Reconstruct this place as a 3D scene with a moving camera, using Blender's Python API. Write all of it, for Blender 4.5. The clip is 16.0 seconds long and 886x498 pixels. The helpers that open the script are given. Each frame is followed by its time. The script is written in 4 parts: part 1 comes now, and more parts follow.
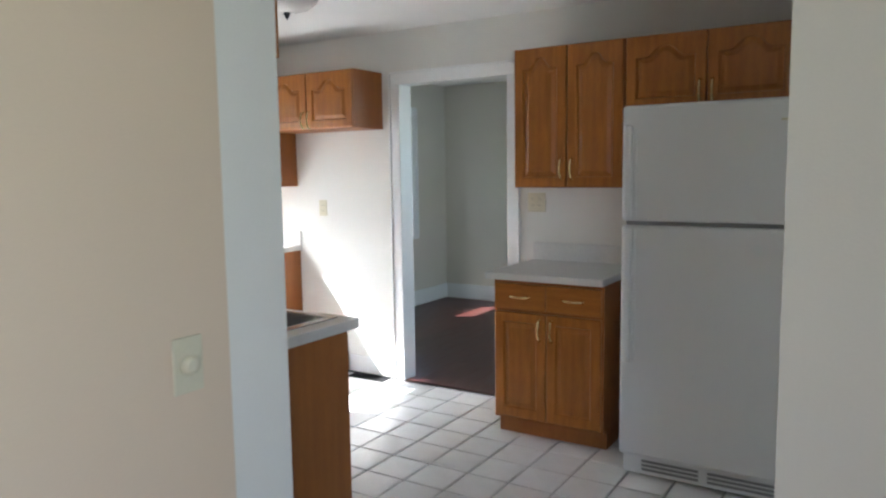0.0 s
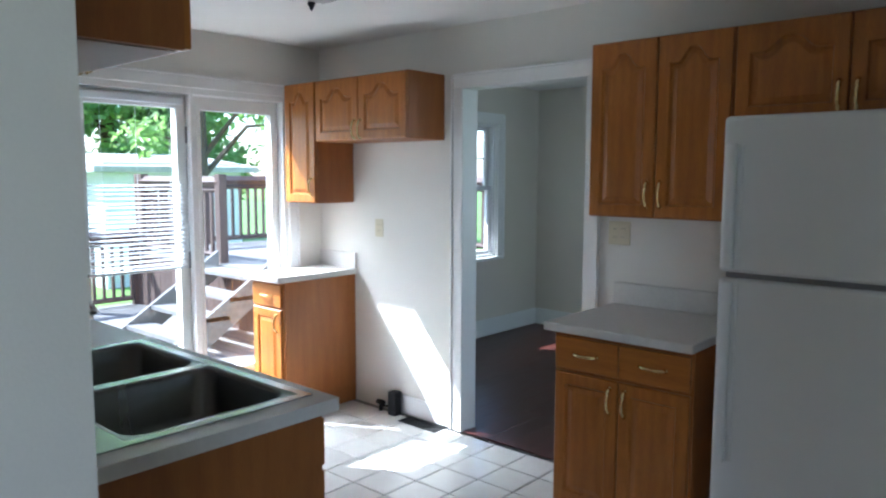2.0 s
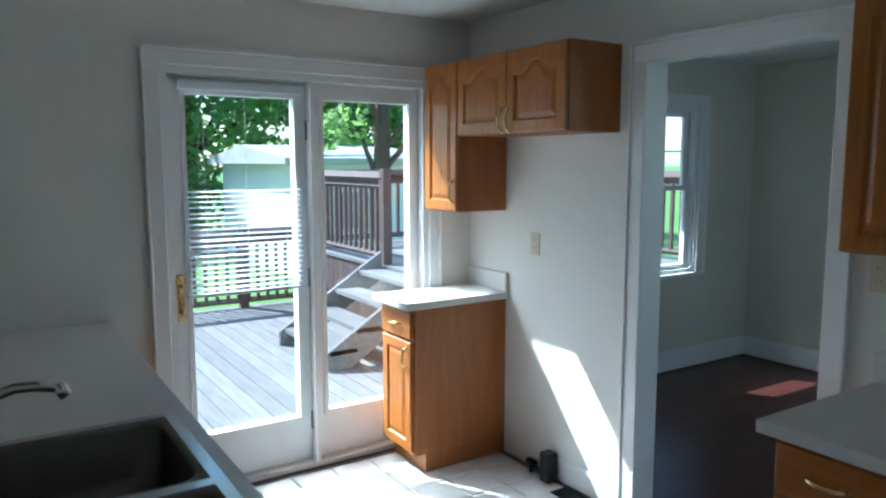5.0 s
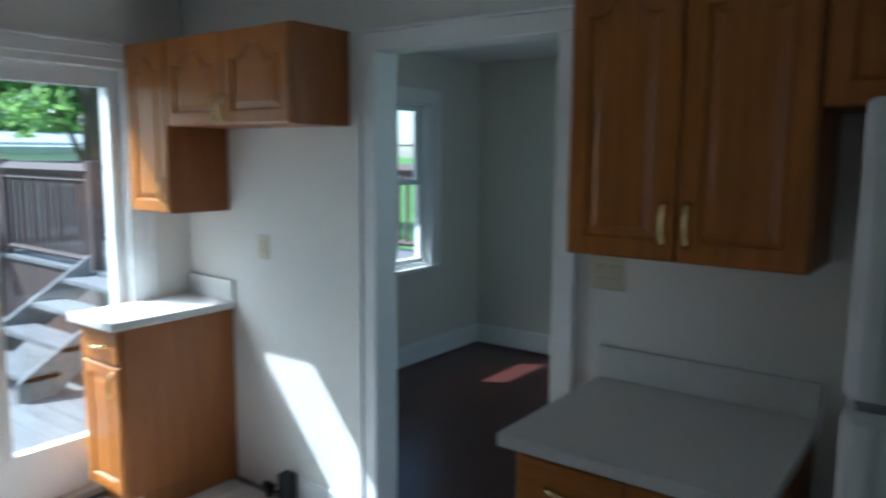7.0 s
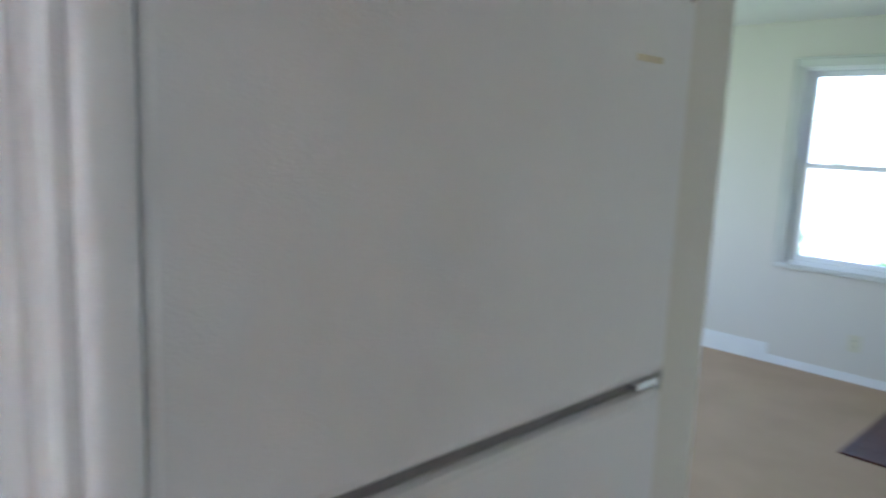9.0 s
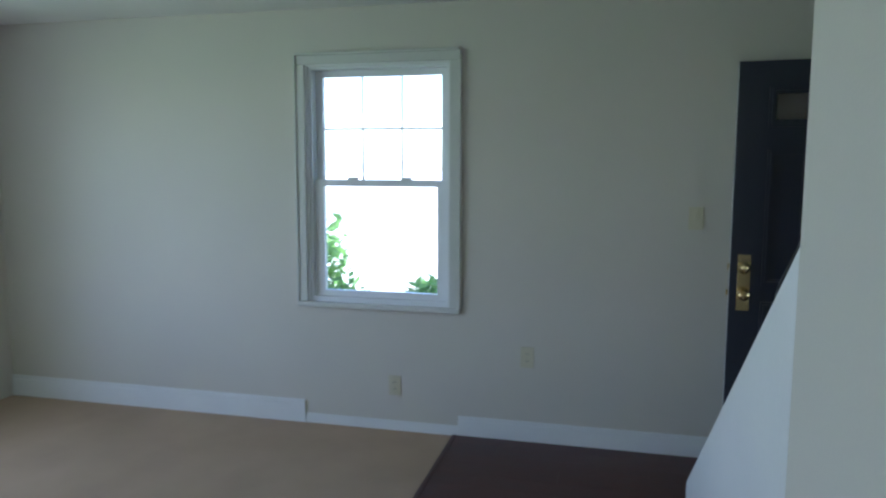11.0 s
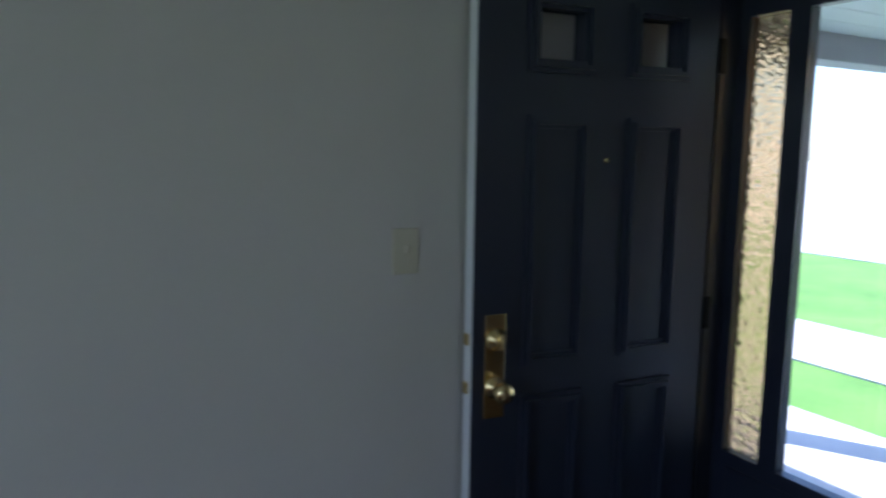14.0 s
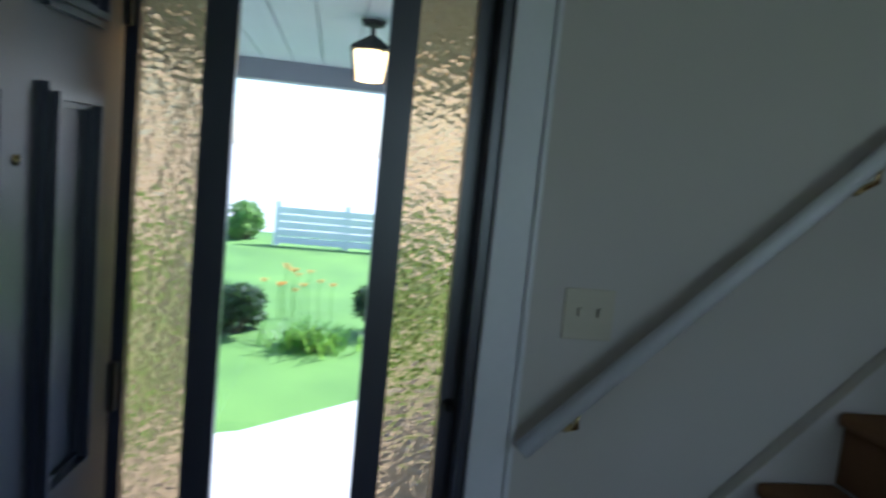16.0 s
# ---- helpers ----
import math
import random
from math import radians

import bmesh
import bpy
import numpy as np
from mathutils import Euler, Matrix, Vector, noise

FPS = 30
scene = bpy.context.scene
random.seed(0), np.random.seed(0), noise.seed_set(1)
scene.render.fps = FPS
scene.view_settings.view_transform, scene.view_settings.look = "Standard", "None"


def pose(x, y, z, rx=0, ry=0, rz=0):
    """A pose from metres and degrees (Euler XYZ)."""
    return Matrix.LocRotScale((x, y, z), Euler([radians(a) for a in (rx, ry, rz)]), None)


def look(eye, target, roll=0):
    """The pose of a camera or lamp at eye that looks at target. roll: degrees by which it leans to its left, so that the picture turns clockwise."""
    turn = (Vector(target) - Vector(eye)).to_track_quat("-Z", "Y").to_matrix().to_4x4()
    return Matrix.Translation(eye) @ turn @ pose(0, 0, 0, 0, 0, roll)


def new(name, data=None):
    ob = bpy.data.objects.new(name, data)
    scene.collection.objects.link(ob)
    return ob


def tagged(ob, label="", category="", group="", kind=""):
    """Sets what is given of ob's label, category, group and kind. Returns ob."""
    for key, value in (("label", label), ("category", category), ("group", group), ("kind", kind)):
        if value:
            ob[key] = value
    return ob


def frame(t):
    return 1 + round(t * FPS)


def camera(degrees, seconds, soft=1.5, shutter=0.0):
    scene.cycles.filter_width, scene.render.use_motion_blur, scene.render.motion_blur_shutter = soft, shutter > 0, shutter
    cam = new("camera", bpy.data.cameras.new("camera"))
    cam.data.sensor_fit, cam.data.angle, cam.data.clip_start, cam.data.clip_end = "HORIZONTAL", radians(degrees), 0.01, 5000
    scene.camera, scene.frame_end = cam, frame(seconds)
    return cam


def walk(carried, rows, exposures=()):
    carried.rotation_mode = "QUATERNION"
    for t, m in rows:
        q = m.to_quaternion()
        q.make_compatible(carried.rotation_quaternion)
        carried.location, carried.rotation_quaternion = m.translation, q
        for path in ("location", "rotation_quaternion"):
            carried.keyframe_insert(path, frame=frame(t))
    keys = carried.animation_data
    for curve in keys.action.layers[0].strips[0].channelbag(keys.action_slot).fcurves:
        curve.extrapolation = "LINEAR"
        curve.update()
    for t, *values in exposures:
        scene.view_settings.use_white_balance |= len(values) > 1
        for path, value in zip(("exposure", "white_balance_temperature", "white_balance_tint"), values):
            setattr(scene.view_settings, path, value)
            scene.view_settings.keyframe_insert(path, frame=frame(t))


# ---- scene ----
cam = camera(63.0, 16.0, soft=2.2, shutter=0.5)
PATH = [
    (0, (4.139, -4.051, 1.465), (3.078, -2.369, 1.248), -0.8),
    (0.5, (4.072, -3.732, 1.511), (2.934, -2.103, 1.284), -0.8),
    (1, (4.001, -3.521, 1.554), (2.81, -1.931, 1.322), -0.5),
    (1.5, (3.988, -3.372, 1.548), (2.734, -1.829, 1.335), 0.0),
    (2, (3.98, -3.25, 1.545), (2.66, -1.761, 1.341), 0.2),
    (2.5, (3.911, -3.169, 1.54), (2.548, -1.719, 1.34), 0.4),
    (3, (3.771, -3.084, 1.563), (2.371, -1.67, 1.353), -0.1),
    (3.5, (3.632, -2.957, 1.56), (2.166, -1.612, 1.353), 0.1),
    (3.7, (3.602, -2.879, 1.554), (2.09, -1.585, 1.351), 0.1),
    (5.8, (3.28, -2.268, 1.652), (1.596, -1.22, 1.394), -0.0),
    (6, (3.252, -2.254, 1.644), (1.609, -1.143, 1.388), 0.1),
    (6.5, (3.226, -2.23, 1.668), (1.756, -0.902, 1.391), -0.0),
    (7, (3.23, -2.194, 1.642), (2.044, -0.605, 1.38), 0.5),
    (7.5, (3.174, -2.047, 1.621), (2.394, -0.226, 1.347), 0.7),
    (8, (3.143, -1.899, 1.629), (2.798, 0.045, 1.315), -0.2),
    (8.5, (2.94, -1.705, 1.56), (3.61, 0.18, 1.316), -2.3),
    (9, (2.93, -1.29, 1.551), (4.315, 0.118, 1.234), 2.4),
    (9.5, (3.113, -1.276, 1.565), (4.761, -0.188, 1.247), 3.3),
    (10, (3.495, -1.144, 1.535), (5.306, -0.342, 1.26), 2.1),
    (10.2, (3.681, -1.1, 1.542), (5.533, -0.391, 1.278), 1.5),
    (12.3, (5.215, -1.18, 1.522), (7.193, -0.955, 1.313), -0.1),
    (12.5, (5.364, -1.156, 1.525), (7.347, -0.992, 1.317), -0.2),
    (13, (5.744, -1.08, 1.472), (7.736, -1.124, 1.298), -0.8),
    (13.2, (5.892, -0.985, 1.49), (7.871, -1.175, 1.295), -0.8),
    (13.6, (6.262, -0.746, 1.522), (8.164, -1.316, 1.28), -0.0),
    (14.2, (6.708, -0.714, 1.517), (8.327, -1.855, 1.242), 1.0),
    (14.5, (6.892, -0.747, 1.514), (8.303, -2.136, 1.232), 1.2),
    (14.8, (7.079, -0.778, 1.521), (8.212, -2.4, 1.228), 1.8),
    (15.2, (7.36, -0.819, 1.522), (7.97, -2.703, 1.24), 2.8),
    (15.6, (7.557, -0.888, 1.546), (7.657, -2.865, 1.262), 4.3),
    (16, (7.658, -0.975, 1.555), (7.343, -2.935, 1.318), 5.7),
]
EXPO = [(0.0, 2.65, 5600, 10), (1.0, 2.55, 5350, 8), (1.5, 2.25, 5200, 8), (2.5, 2.1, 5150, 6), (3.5, 1.72, 5000, 4), (6.0, 1.3, 4900, -2), (7.0, 1.15, 4850, 0), (7.5, 1.7, 5350, 6), (8.0, 2.7, 5400, 10), (8.5, 3.2, 5500, 12), (9.0, 3.0, 5400, 12), (9.5, 2.75, 5300, 10), (10.2, 2.45, 5350, 12), (12.5, 1.75, 5150, 12), (13.5, 1.55, 5150, 18), (14.5, 1.85, 5150, 18), (15.0, 1.4, 5100, 14), (16.0, 1.35, 5150, 14)]
walk(cam, [(t, look(eye, target, roll)) for t, eye, target, roll in PATH], EXPO)

# ---- light ----
SUN_WAY = Vector((1.71, 1.0, -2.07))
world = bpy.data.worlds.new("world")
scene.world = world
world.use_nodes = True
wn = world.node_tree.nodes
sky = wn.new("ShaderNodeTexSky")
sky.sky_type = "NISHITA"
sky.sun_disc = False
sky.sun_elevation = math.atan2(2.07, math.hypot(1.71, 1.0))
sky.sun_rotation = math.atan2(-1.71, -1.0) % (2 * math.pi)
world.node_tree.links.new(sky.outputs[0], wn["Background"].inputs[0])
wn["Background"].inputs[1].default_value = 0.15
sun = new("sun", bpy.data.lights.new("sun", "SUN"))
sun.data.energy, sun.data.angle, sun.data.color = 4.5, radians(0.55), (1.0, 0.95, 0.86)
sun.matrix_world = look((0, 0, 20), Vector((0, 0, 20)) + SUN_WAY)


def fill_lamp(name, eye, target, width, height, watts):
    """A fill lamp in an assumed, unseen opening, standing in for the sky's light."""
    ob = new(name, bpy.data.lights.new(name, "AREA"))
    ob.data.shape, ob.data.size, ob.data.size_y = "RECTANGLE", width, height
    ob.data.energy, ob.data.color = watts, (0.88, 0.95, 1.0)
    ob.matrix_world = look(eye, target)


# No such windows are in view; the lamps are added to brighten the rooms.
fill_lamp("fill_living_unseen", (5.9, 2.84, 1.45), (5.9, 0.0, 1.2), 2.3, 1.4, 5.0)
fill_lamp("fill_dining_unseen", (3.05, 3.06, 1.42), (1.2, 0.6, 1.0), 1.1, 1.3, 3.2)
fill_lamp("fill_hall_unseen", (5.08, -5.0, 1.45), (2.0, -5.0, 1.2), 1.5, 1.4, 4.4)


# ---- materials ----
def node_mat(name, base, rough=0.5, metal=0.0, var=0.12, scale=6.0, fine=90.0, bump=0.03, stretch=(1, 1, 1), dark=None,
             detail=4.0, object_random=0.0, coat=0.0, island=False, spec=0.5):
    """A surface with two scales of variation in tone and a fine relief."""
    m = bpy.data.materials.new(name)
    m.use_nodes = True
    nt = m.node_tree
    n, l = nt.nodes, nt.links
    b = n["Principled BSDF"]
    b.inputs["Metallic"].default_value = metal
    b.inputs["Specular IOR Level"].default_value = spec
    if coat:
        b.inputs["Coat Weight"].default_value = coat
        b.inputs["Coat Roughness"].default_value = 0.15
    tc = n.new("ShaderNodeTexCoord")
    mp = n.new("ShaderNodeMapping")
    mp.inputs["Scale"].default_value = stretch
    l.new(tc.outputs["Object"], mp.inputs["Vector"])
    big = n.new("ShaderNodeTexNoise")
    big.inputs["Scale"].default_value, big.inputs["Detail"].default_value = scale, detail
    small = n.new("ShaderNodeTexNoise")
    small.inputs["Scale"].default_value, small.inputs["Detail"].default_value = fine, 3.0
    for t in (big, small):
        l.new(mp.outputs[0], t.inputs["Vector"])
    add = n.new("ShaderNodeMath")
    add.operation = "MULTIPLY_ADD"
    l.new(big.outputs["Fac"], add.inputs[0])
    add.inputs[1].default_value = 0.65
    half = n.new("ShaderNodeMath")
    half.operation = "MULTIPLY"
    half.inputs[1].default_value = 0.35
    l.new(small.outputs["Fac"], half.inputs[0])
    l.new(half.outputs[0], add.inputs[2])
    ramp = n.new("ShaderNodeValToRGB")
    lo = dark or tuple(max(0.0, c * (1 - var)) for c in base)
    hi = base if dark else tuple(min(1.0, c * (1 + var)) for c in base)
    ramp.color_ramp.elements[0].position, ramp.color_ramp.elements[1].position = 0.32, 0.68
    ramp.color_ramp.elements[0].color, ramp.color_ramp.elements[1].color = (*lo, 1), (*hi, 1)
    l.new(add.outputs[0], ramp.inputs[0])
    out = ramp.outputs[0]
    if object_random:
        info = n.new("ShaderNodeNewGeometry" if island else "ShaderNodeObjectInfo")
        rng = n.new("ShaderNodeMapRange")
        rng.inputs["To Min"].default_value, rng.inputs["To Max"].default_value = 1 - object_random, 1 + object_random
        l.new(info.outputs["Random Per Island" if island else "Random"], rng.inputs["Value"])
        mul = n.new("ShaderNodeVectorMath")
        mul.operation = "SCALE"
        l.new(out, mul.inputs[0])
        l.new(rng.outputs[0], mul.inputs["Scale"])
        out = mul.outputs[0]
    l.new(out, b.inputs["Base Color"])
    rr = n.new("ShaderNodeMapRange")
    rr.inputs["To Min"].default_value, rr.inputs["To Max"].default_value = max(0.02, rough - 0.08), min(1, rough + 0.08)
    l.new(big.outputs["Fac"], rr.inputs["Value"])
    l.new(rr.outputs[0], b.inputs["Roughness"])
    if bump:
        bp = n.new("ShaderNodeBump")
        bp.inputs["Strength"].default_value, bp.inputs["Distance"].default_value = min(1.0, bump * 10), 0.002
        l.new(small.outputs["Fac"], bp.inputs["Height"])
        l.new(bp.outputs[0], b.inputs["Normal"])
    return m


def glass_mat(name, tint=(1, 1, 1), rough=0.0, bump=0.0, bscale=30.0):
    m = bpy.data.materials.new(name)
    m.use_nodes = True
    b = m.node_tree.nodes["Principled BSDF"]
    b.inputs["Base Color"].default_value = (*tint, 1)
    b.inputs["Transmission Weight"].default_value = 1.0
    b.inputs["Roughness"].default_value, b.inputs["IOR"].default_value = rough, 1.45
    if bump:
        tc = m.node_tree.nodes.new("ShaderNodeTexCoord")
        v = m.node_tree.nodes.new("ShaderNodeTexNoise")
        v.inputs["Scale"].default_value, v.inputs["Detail"].default_value = bscale, 1.5
        bp = m.node_tree.nodes.new("ShaderNodeBump")
        bp.inputs["Strength"].default_value, bp.inputs["Distance"].default_value = bump, 0.012
        m.node_tree.links.new(tc.outputs["Object"], v.inputs["Vector"])
        m.node_tree.links.new(v.outputs["Fac"], bp.inputs["Height"])
        m.node_tree.links.new(bp.outputs[0], b.inputs["Normal"])
    return m


M_WALL = node_mat("wall_paint_white", (0.74, 0.72, 0.67), 0.7, var=0.03, scale=1.5, fine=160, bump=0.02)
M_BEIGE = node_mat("wall_paint_beige", (0.66, 0.525, 0.385), 0.7, var=0.03, scale=1.5, fine=160, bump=0.02)
M_LIVING = node_mat("wall_paint_living", (0.63, 0.59, 0.52), 0.7, var=0.03, scale=1.5, fine=160, bump=0.02)
M_DINING = node_mat("wall_paint_dining", (0.68, 0.63, 0.55), 0.7, var=0.03, scale=1.5, fine=160, bump=0.02)
M_CEIL = node_mat("ceiling_paint", (0.78, 0.77, 0.74), 0.85, var=0.03, scale=2, fine=120, bump=0.03)
M_TRIM = node_mat("trim_paint", (0.80, 0.80, 0.79), 0.4, var=0.03, scale=4, fine=60, bump=0.01)
# Darker copy of the trim paint: the casing's backlit shade put into the colour.
M_TRIM_DIM = node_mat("trim_paint_dimmed", (0.60, 0.60, 0.56), 0.5, var=0.04, scale=4, fine=60, bump=0.01)
M_TILE = node_mat("tile_glaze", (0.72, 0.70, 0.67), 0.16, var=0.05, scale=7, fine=40, bump=0.008, object_random=0.04)
M_GROUT = node_mat("grout", (0.23, 0.22, 0.21), 0.9, var=0.2, scale=12, bump=0.05)
M_OAK = node_mat("oak_stain", (0.45, 0.165, 0.024), 0.34, var=0.2, scale=5, fine=60, bump=0.02, stretch=(7, 7, 0.7), dark=(0.29, 0.100, 0.017))
M_OAKH = node_mat("oak_stain_across", (0.45, 0.165, 0.024), 0.34, var=0.2, scale=5, fine=60, bump=0.02, stretch=(0.7, 7, 7), dark=(0.29, 0.100, 0.017))
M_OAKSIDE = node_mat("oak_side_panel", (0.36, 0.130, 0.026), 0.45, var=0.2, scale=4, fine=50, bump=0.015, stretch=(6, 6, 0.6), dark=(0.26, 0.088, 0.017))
M_DARKGAP = node_mat("shadow_gap", (0.03, 0.022, 0.015), 0.8, var=0.2)
M_CAVITY = node_mat("cabinet_underside", (0.24, 0.16, 0.11), 0.6, var=0.04)
M_COUNTER = node_mat("laminate_counter", (0.66, 0.64, 0.61), 0.4, var=0.05, scale=60, fine=300, bump=0.006)
M_FRIDGE = node_mat("fridge_enamel", (0.80, 0.80, 0.81), 0.32, var=0.015, scale=2, fine=350, bump=0.03)
M_GASKET = node_mat("grey_plastic", (0.25, 0.25, 0.26), 0.6, var=0.1)
M_BRASS = node_mat("brass", (0.80, 0.62, 0.30), 0.22, metal=1.0, var=0.08, scale=20, bump=0.005)
M_STEEL = node_mat("stainless_steel", (0.46, 0.47, 0.48), 0.24, metal=1.0, var=0.04, scale=3, fine=150, bump=0.0, stretch=(1, 4, 1))
# Darker copy of the rim's steel: the bowls' dim reflections are put into the colour.
M_BOWL = node_mat("sink_steel_darkened", (0.15, 0.145, 0.14), 0.30, metal=1.0, var=0.10, scale=3, fine=150, bump=0.0, stretch=(1, 4, 1))
M_CHROME = node_mat("chrome", (0.75, 0.76, 0.78), 0.09, metal=1.0, var=0.03)
M_PLATE = node_mat("almond_plastic", (0.62, 0.57, 0.42), 0.4, var=0.03)
M_WOODF = node_mat("dark_red_laminate", (0.085, 0.024, 0.018), 0.36, var=0.4, scale=6, fine=50, bump=0.01, stretch=(8, 0.9, 8), dark=(0.040, 0.014, 0.012), object_random=0.18)
M_CARPET = node_mat("beige_carpet", (0.45, 0.33, 0.235), 0.95, var=0.1, scale=2.2, fine=420, bump=0.1, spec=0.1)
M_STAIRC = node_mat("brown_carpet", (0.23, 0.125, 0.062), 0.95, var=0.15, scale=3, fine=420, bump=0.1, spec=0.1)
M_BLACK = node_mat("black_door_paint", (0.020, 0.024, 0.041), 0.33, var=0.04, scale=3, fine=70, bump=0.01, spec=0.85)
M_IRON = node_mat("black_iron", (0.008, 0.0078, 0.0078), 0.5, var=0.2, metal=0.0, spec=0.25)
M_BLACKPL = node_mat("black_plastic", (0.02, 0.02, 0.022), 0.5, var=0.2)
def let_through(m, tint, share=0.45):
    """Thin leaves: part of the light that falls on one side comes out on the other."""
    nt = m.node_tree
    out, front = nt.nodes["Material Output"], nt.nodes["Principled BSDF"]
    back = nt.nodes.new("ShaderNodeBsdfTranslucent")
    back.inputs["Color"].default_value = (*tint, 1)
    mix = nt.nodes.new("ShaderNodeMixShader")
    mix.inputs[0].default_value = share
    nt.links.new(front.outputs[0], mix.inputs[1])
    nt.links.new(back.outputs[0], mix.inputs[2])
    nt.links.new(mix.outputs[0], out.inputs["Surface"])


M_GLASS = glass_mat("window_glass")
M_AMBER = glass_mat("amber_rippled_glass", (0.48, 0.34, 0.19), 0.14, 0.9, 46.0)
M_BLIND = node_mat("blind_slat", (0.72, 0.76, 0.80), 0.45, var=0.03)
M_VINYL = node_mat("white_vinyl", (0.80, 0.81, 0.82), 0.35, var=0.02)
M_DECK = node_mat("weathered_deck", (0.21, 0.20, 0.19), 0.8, var=0.25, scale=3, fine=60, bump=0.05, stretch=(1, 8, 8), object_random=0.14)
M_DECKRED = node_mat("red_brown_stain", (0.105, 0.068, 0.056), 0.75, var=0.25, scale=4, fine=60, bump=0.04, stretch=(8, 8, 1), object_random=0.12)
M_GRASS = node_mat("lawn", (0.15, 0.29, 0.05), 0.9, var=0.3, scale=1.3, fine=45, bump=0.1, dark=(0.075, 0.17, 0.025), detail=6.0)
M_LEAF = node_mat("leaf", (0.12, 0.24, 0.06), 0.55, var=0.35, scale=3, fine=20, bump=0.0, object_random=0.35, island=True)
M_LEAFD = node_mat("dark_leaf", (0.035, 0.075, 0.022), 0.55, var=0.35, scale=3, fine=20, bump=0.0, object_random=0.35, island=True)
M_LILY = node_mat("lily_leaf", (0.12, 0.27, 0.04), 0.5, var=0.2, scale=3, fine=20, bump=0.0, island=True)
let_through(M_LEAF, (0.34, 0.52, 0.16), 0.55)
let_through(M_LEAFD, (0.07, 0.14, 0.03), 0.3)
let_through(M_LILY, (0.26, 0.45, 0.06), 0.5)
M_BARK = node_mat("bark", (0.09, 0.065, 0.045), 0.9, var=0.3, scale=10, fine=60, bump=0.1)
M_CONC = node_mat("concrete", (0.52, 0.50, 0.47), 0.85, var=0.1, scale=2, fine=120, bump=0.05)
M_SIDING = node_mat("white_siding", (0.76, 0.76, 0.74), 0.6, var=0.04, scale=1.5)
M_ROOF = node_mat("grey_shingle", (0.46, 0.45, 0.44), 0.9, var=0.2, scale=3, fine=40, bump=0.1)
M_SOFFIT = node_mat("porch_soffit", (0.60, 0.66, 0.66), 0.6, var=0.03)
M_BEAM = node_mat("grey_beam_paint", (0.30, 0.31, 0.34), 0.6, var=0.06)
M_FLOWER = node_mat("orange_petal", (0.75, 0.28, 0.03), 0.6, var=0.2)


def lamp_mat(name, colour, strength):
    m = bpy.data.materials.new(name)
    m.use_nodes = True
    b = m.node_tree.nodes["Principled BSDF"]
    b.inputs["Base Color"].default_value = (*colour, 1)
    b.inputs["Emission Color"].default_value, b.inputs["Emission Strength"].default_value = (*colour, 1), strength
    return m


M_LANTERN = lamp_mat("lit_lantern_glass", (1.0, 0.66, 0.26), 2.2)
M_OPAL = node_mat("opal_glass", (0.78, 0.77, 0.74), 0.25, var=0.02)


# ---- builders ----
def box(bm, x0, x1, y0, y1, z0, z1, bevel=0.0, seg=2):
    r = bmesh.ops.create_cube(bm, size=1.0)
    for v in r["verts"]:
        v.co = Vector(((x0 + x1) / 2 + v.co.x * (x1 - x0), (y0 + y1) / 2 + v.co.y * (y1 - y0), (z0 + z1) / 2 + v.co.z * (z1 - z0)))
    if bevel:
        edges = list({e for v in r["verts"] for e in v.link_edges})
        bmesh.ops.bevel(bm, geom=edges, offset=bevel, segments=seg, affect="EDGES", profile=0.5)


def boxes(*rows, bevel=0.0):
    bm = bmesh.new()
    for r in rows:
        box(bm, *r, bevel=bevel)
    return bm


def tube(bm, pts, r, n=8, caps=True):
    """A round bar along a line of points; r is one radius or one a point."""
    pts = [Vector(p) for p in pts]
    rings = []
    for i, p in enumerate(pts):
        d = (pts[min(i + 1, len(pts) - 1)] - pts[max(i - 1, 0)]).normalized()
        side = d.cross(Vector((0, 0, 1)) if abs(d.z) < 0.9 else Vector((1, 0, 0))).normalized()
        up = side.cross(d)
        rad = r[i] if isinstance(r, (list, tuple)) else r
        rings.append([bm.verts.new(p + rad * (math.cos(a) * side + math.sin(a) * up)) for a in (2 * math.pi * k / n for k in range(n))])
    for a, b in zip(rings, rings[1:]):
        for k in range(n):
            bm.faces.new((a[k], a[(k + 1) % n], b[(k + 1) % n], b[k]))
    if caps:
        bm.faces.new(rings[0][::-1])
        bm.faces.new(rings[-1])


def turned(bm, origin, axis, profile, n=20):
    """A turned body: profile rows of (along, radius)."""
    axis = Vector(axis).normalized()
    tube(bm, [Vector(origin) + axis * a for a, _ in profile], [max(r, 0.0004) for _, r in profile], n)


def finish(bm, smooth=False):
    bmesh.ops.recalc_face_normals(bm, faces=bm.faces)
    if smooth:
        for f in bm.faces:
            f.smooth = True


def part(name, bm, material, parent=None, label="", smooth=False):
    finish(bm, smooth)
    me = bpy.data.meshes.new(name)
    bm.to_mesh(me)
    bm.free()
    me.materials.append(material)
    ob = new(name, me)
    if parent is not None:
        ob.parent = parent
    if label:
        ob["label"] = label
    return ob


def thing(name, label, category, group="", at=None):
    ob = new(name)
    ob.empty_display_size = 0.1
    if at is not None:
        ob.matrix_world = at
    return tagged(ob, label, category, group)


def setting(name, bm, material, label="", category="", smooth=False):
    return tagged(part(name, bm, material, smooth=smooth), label, category, kind="structure")


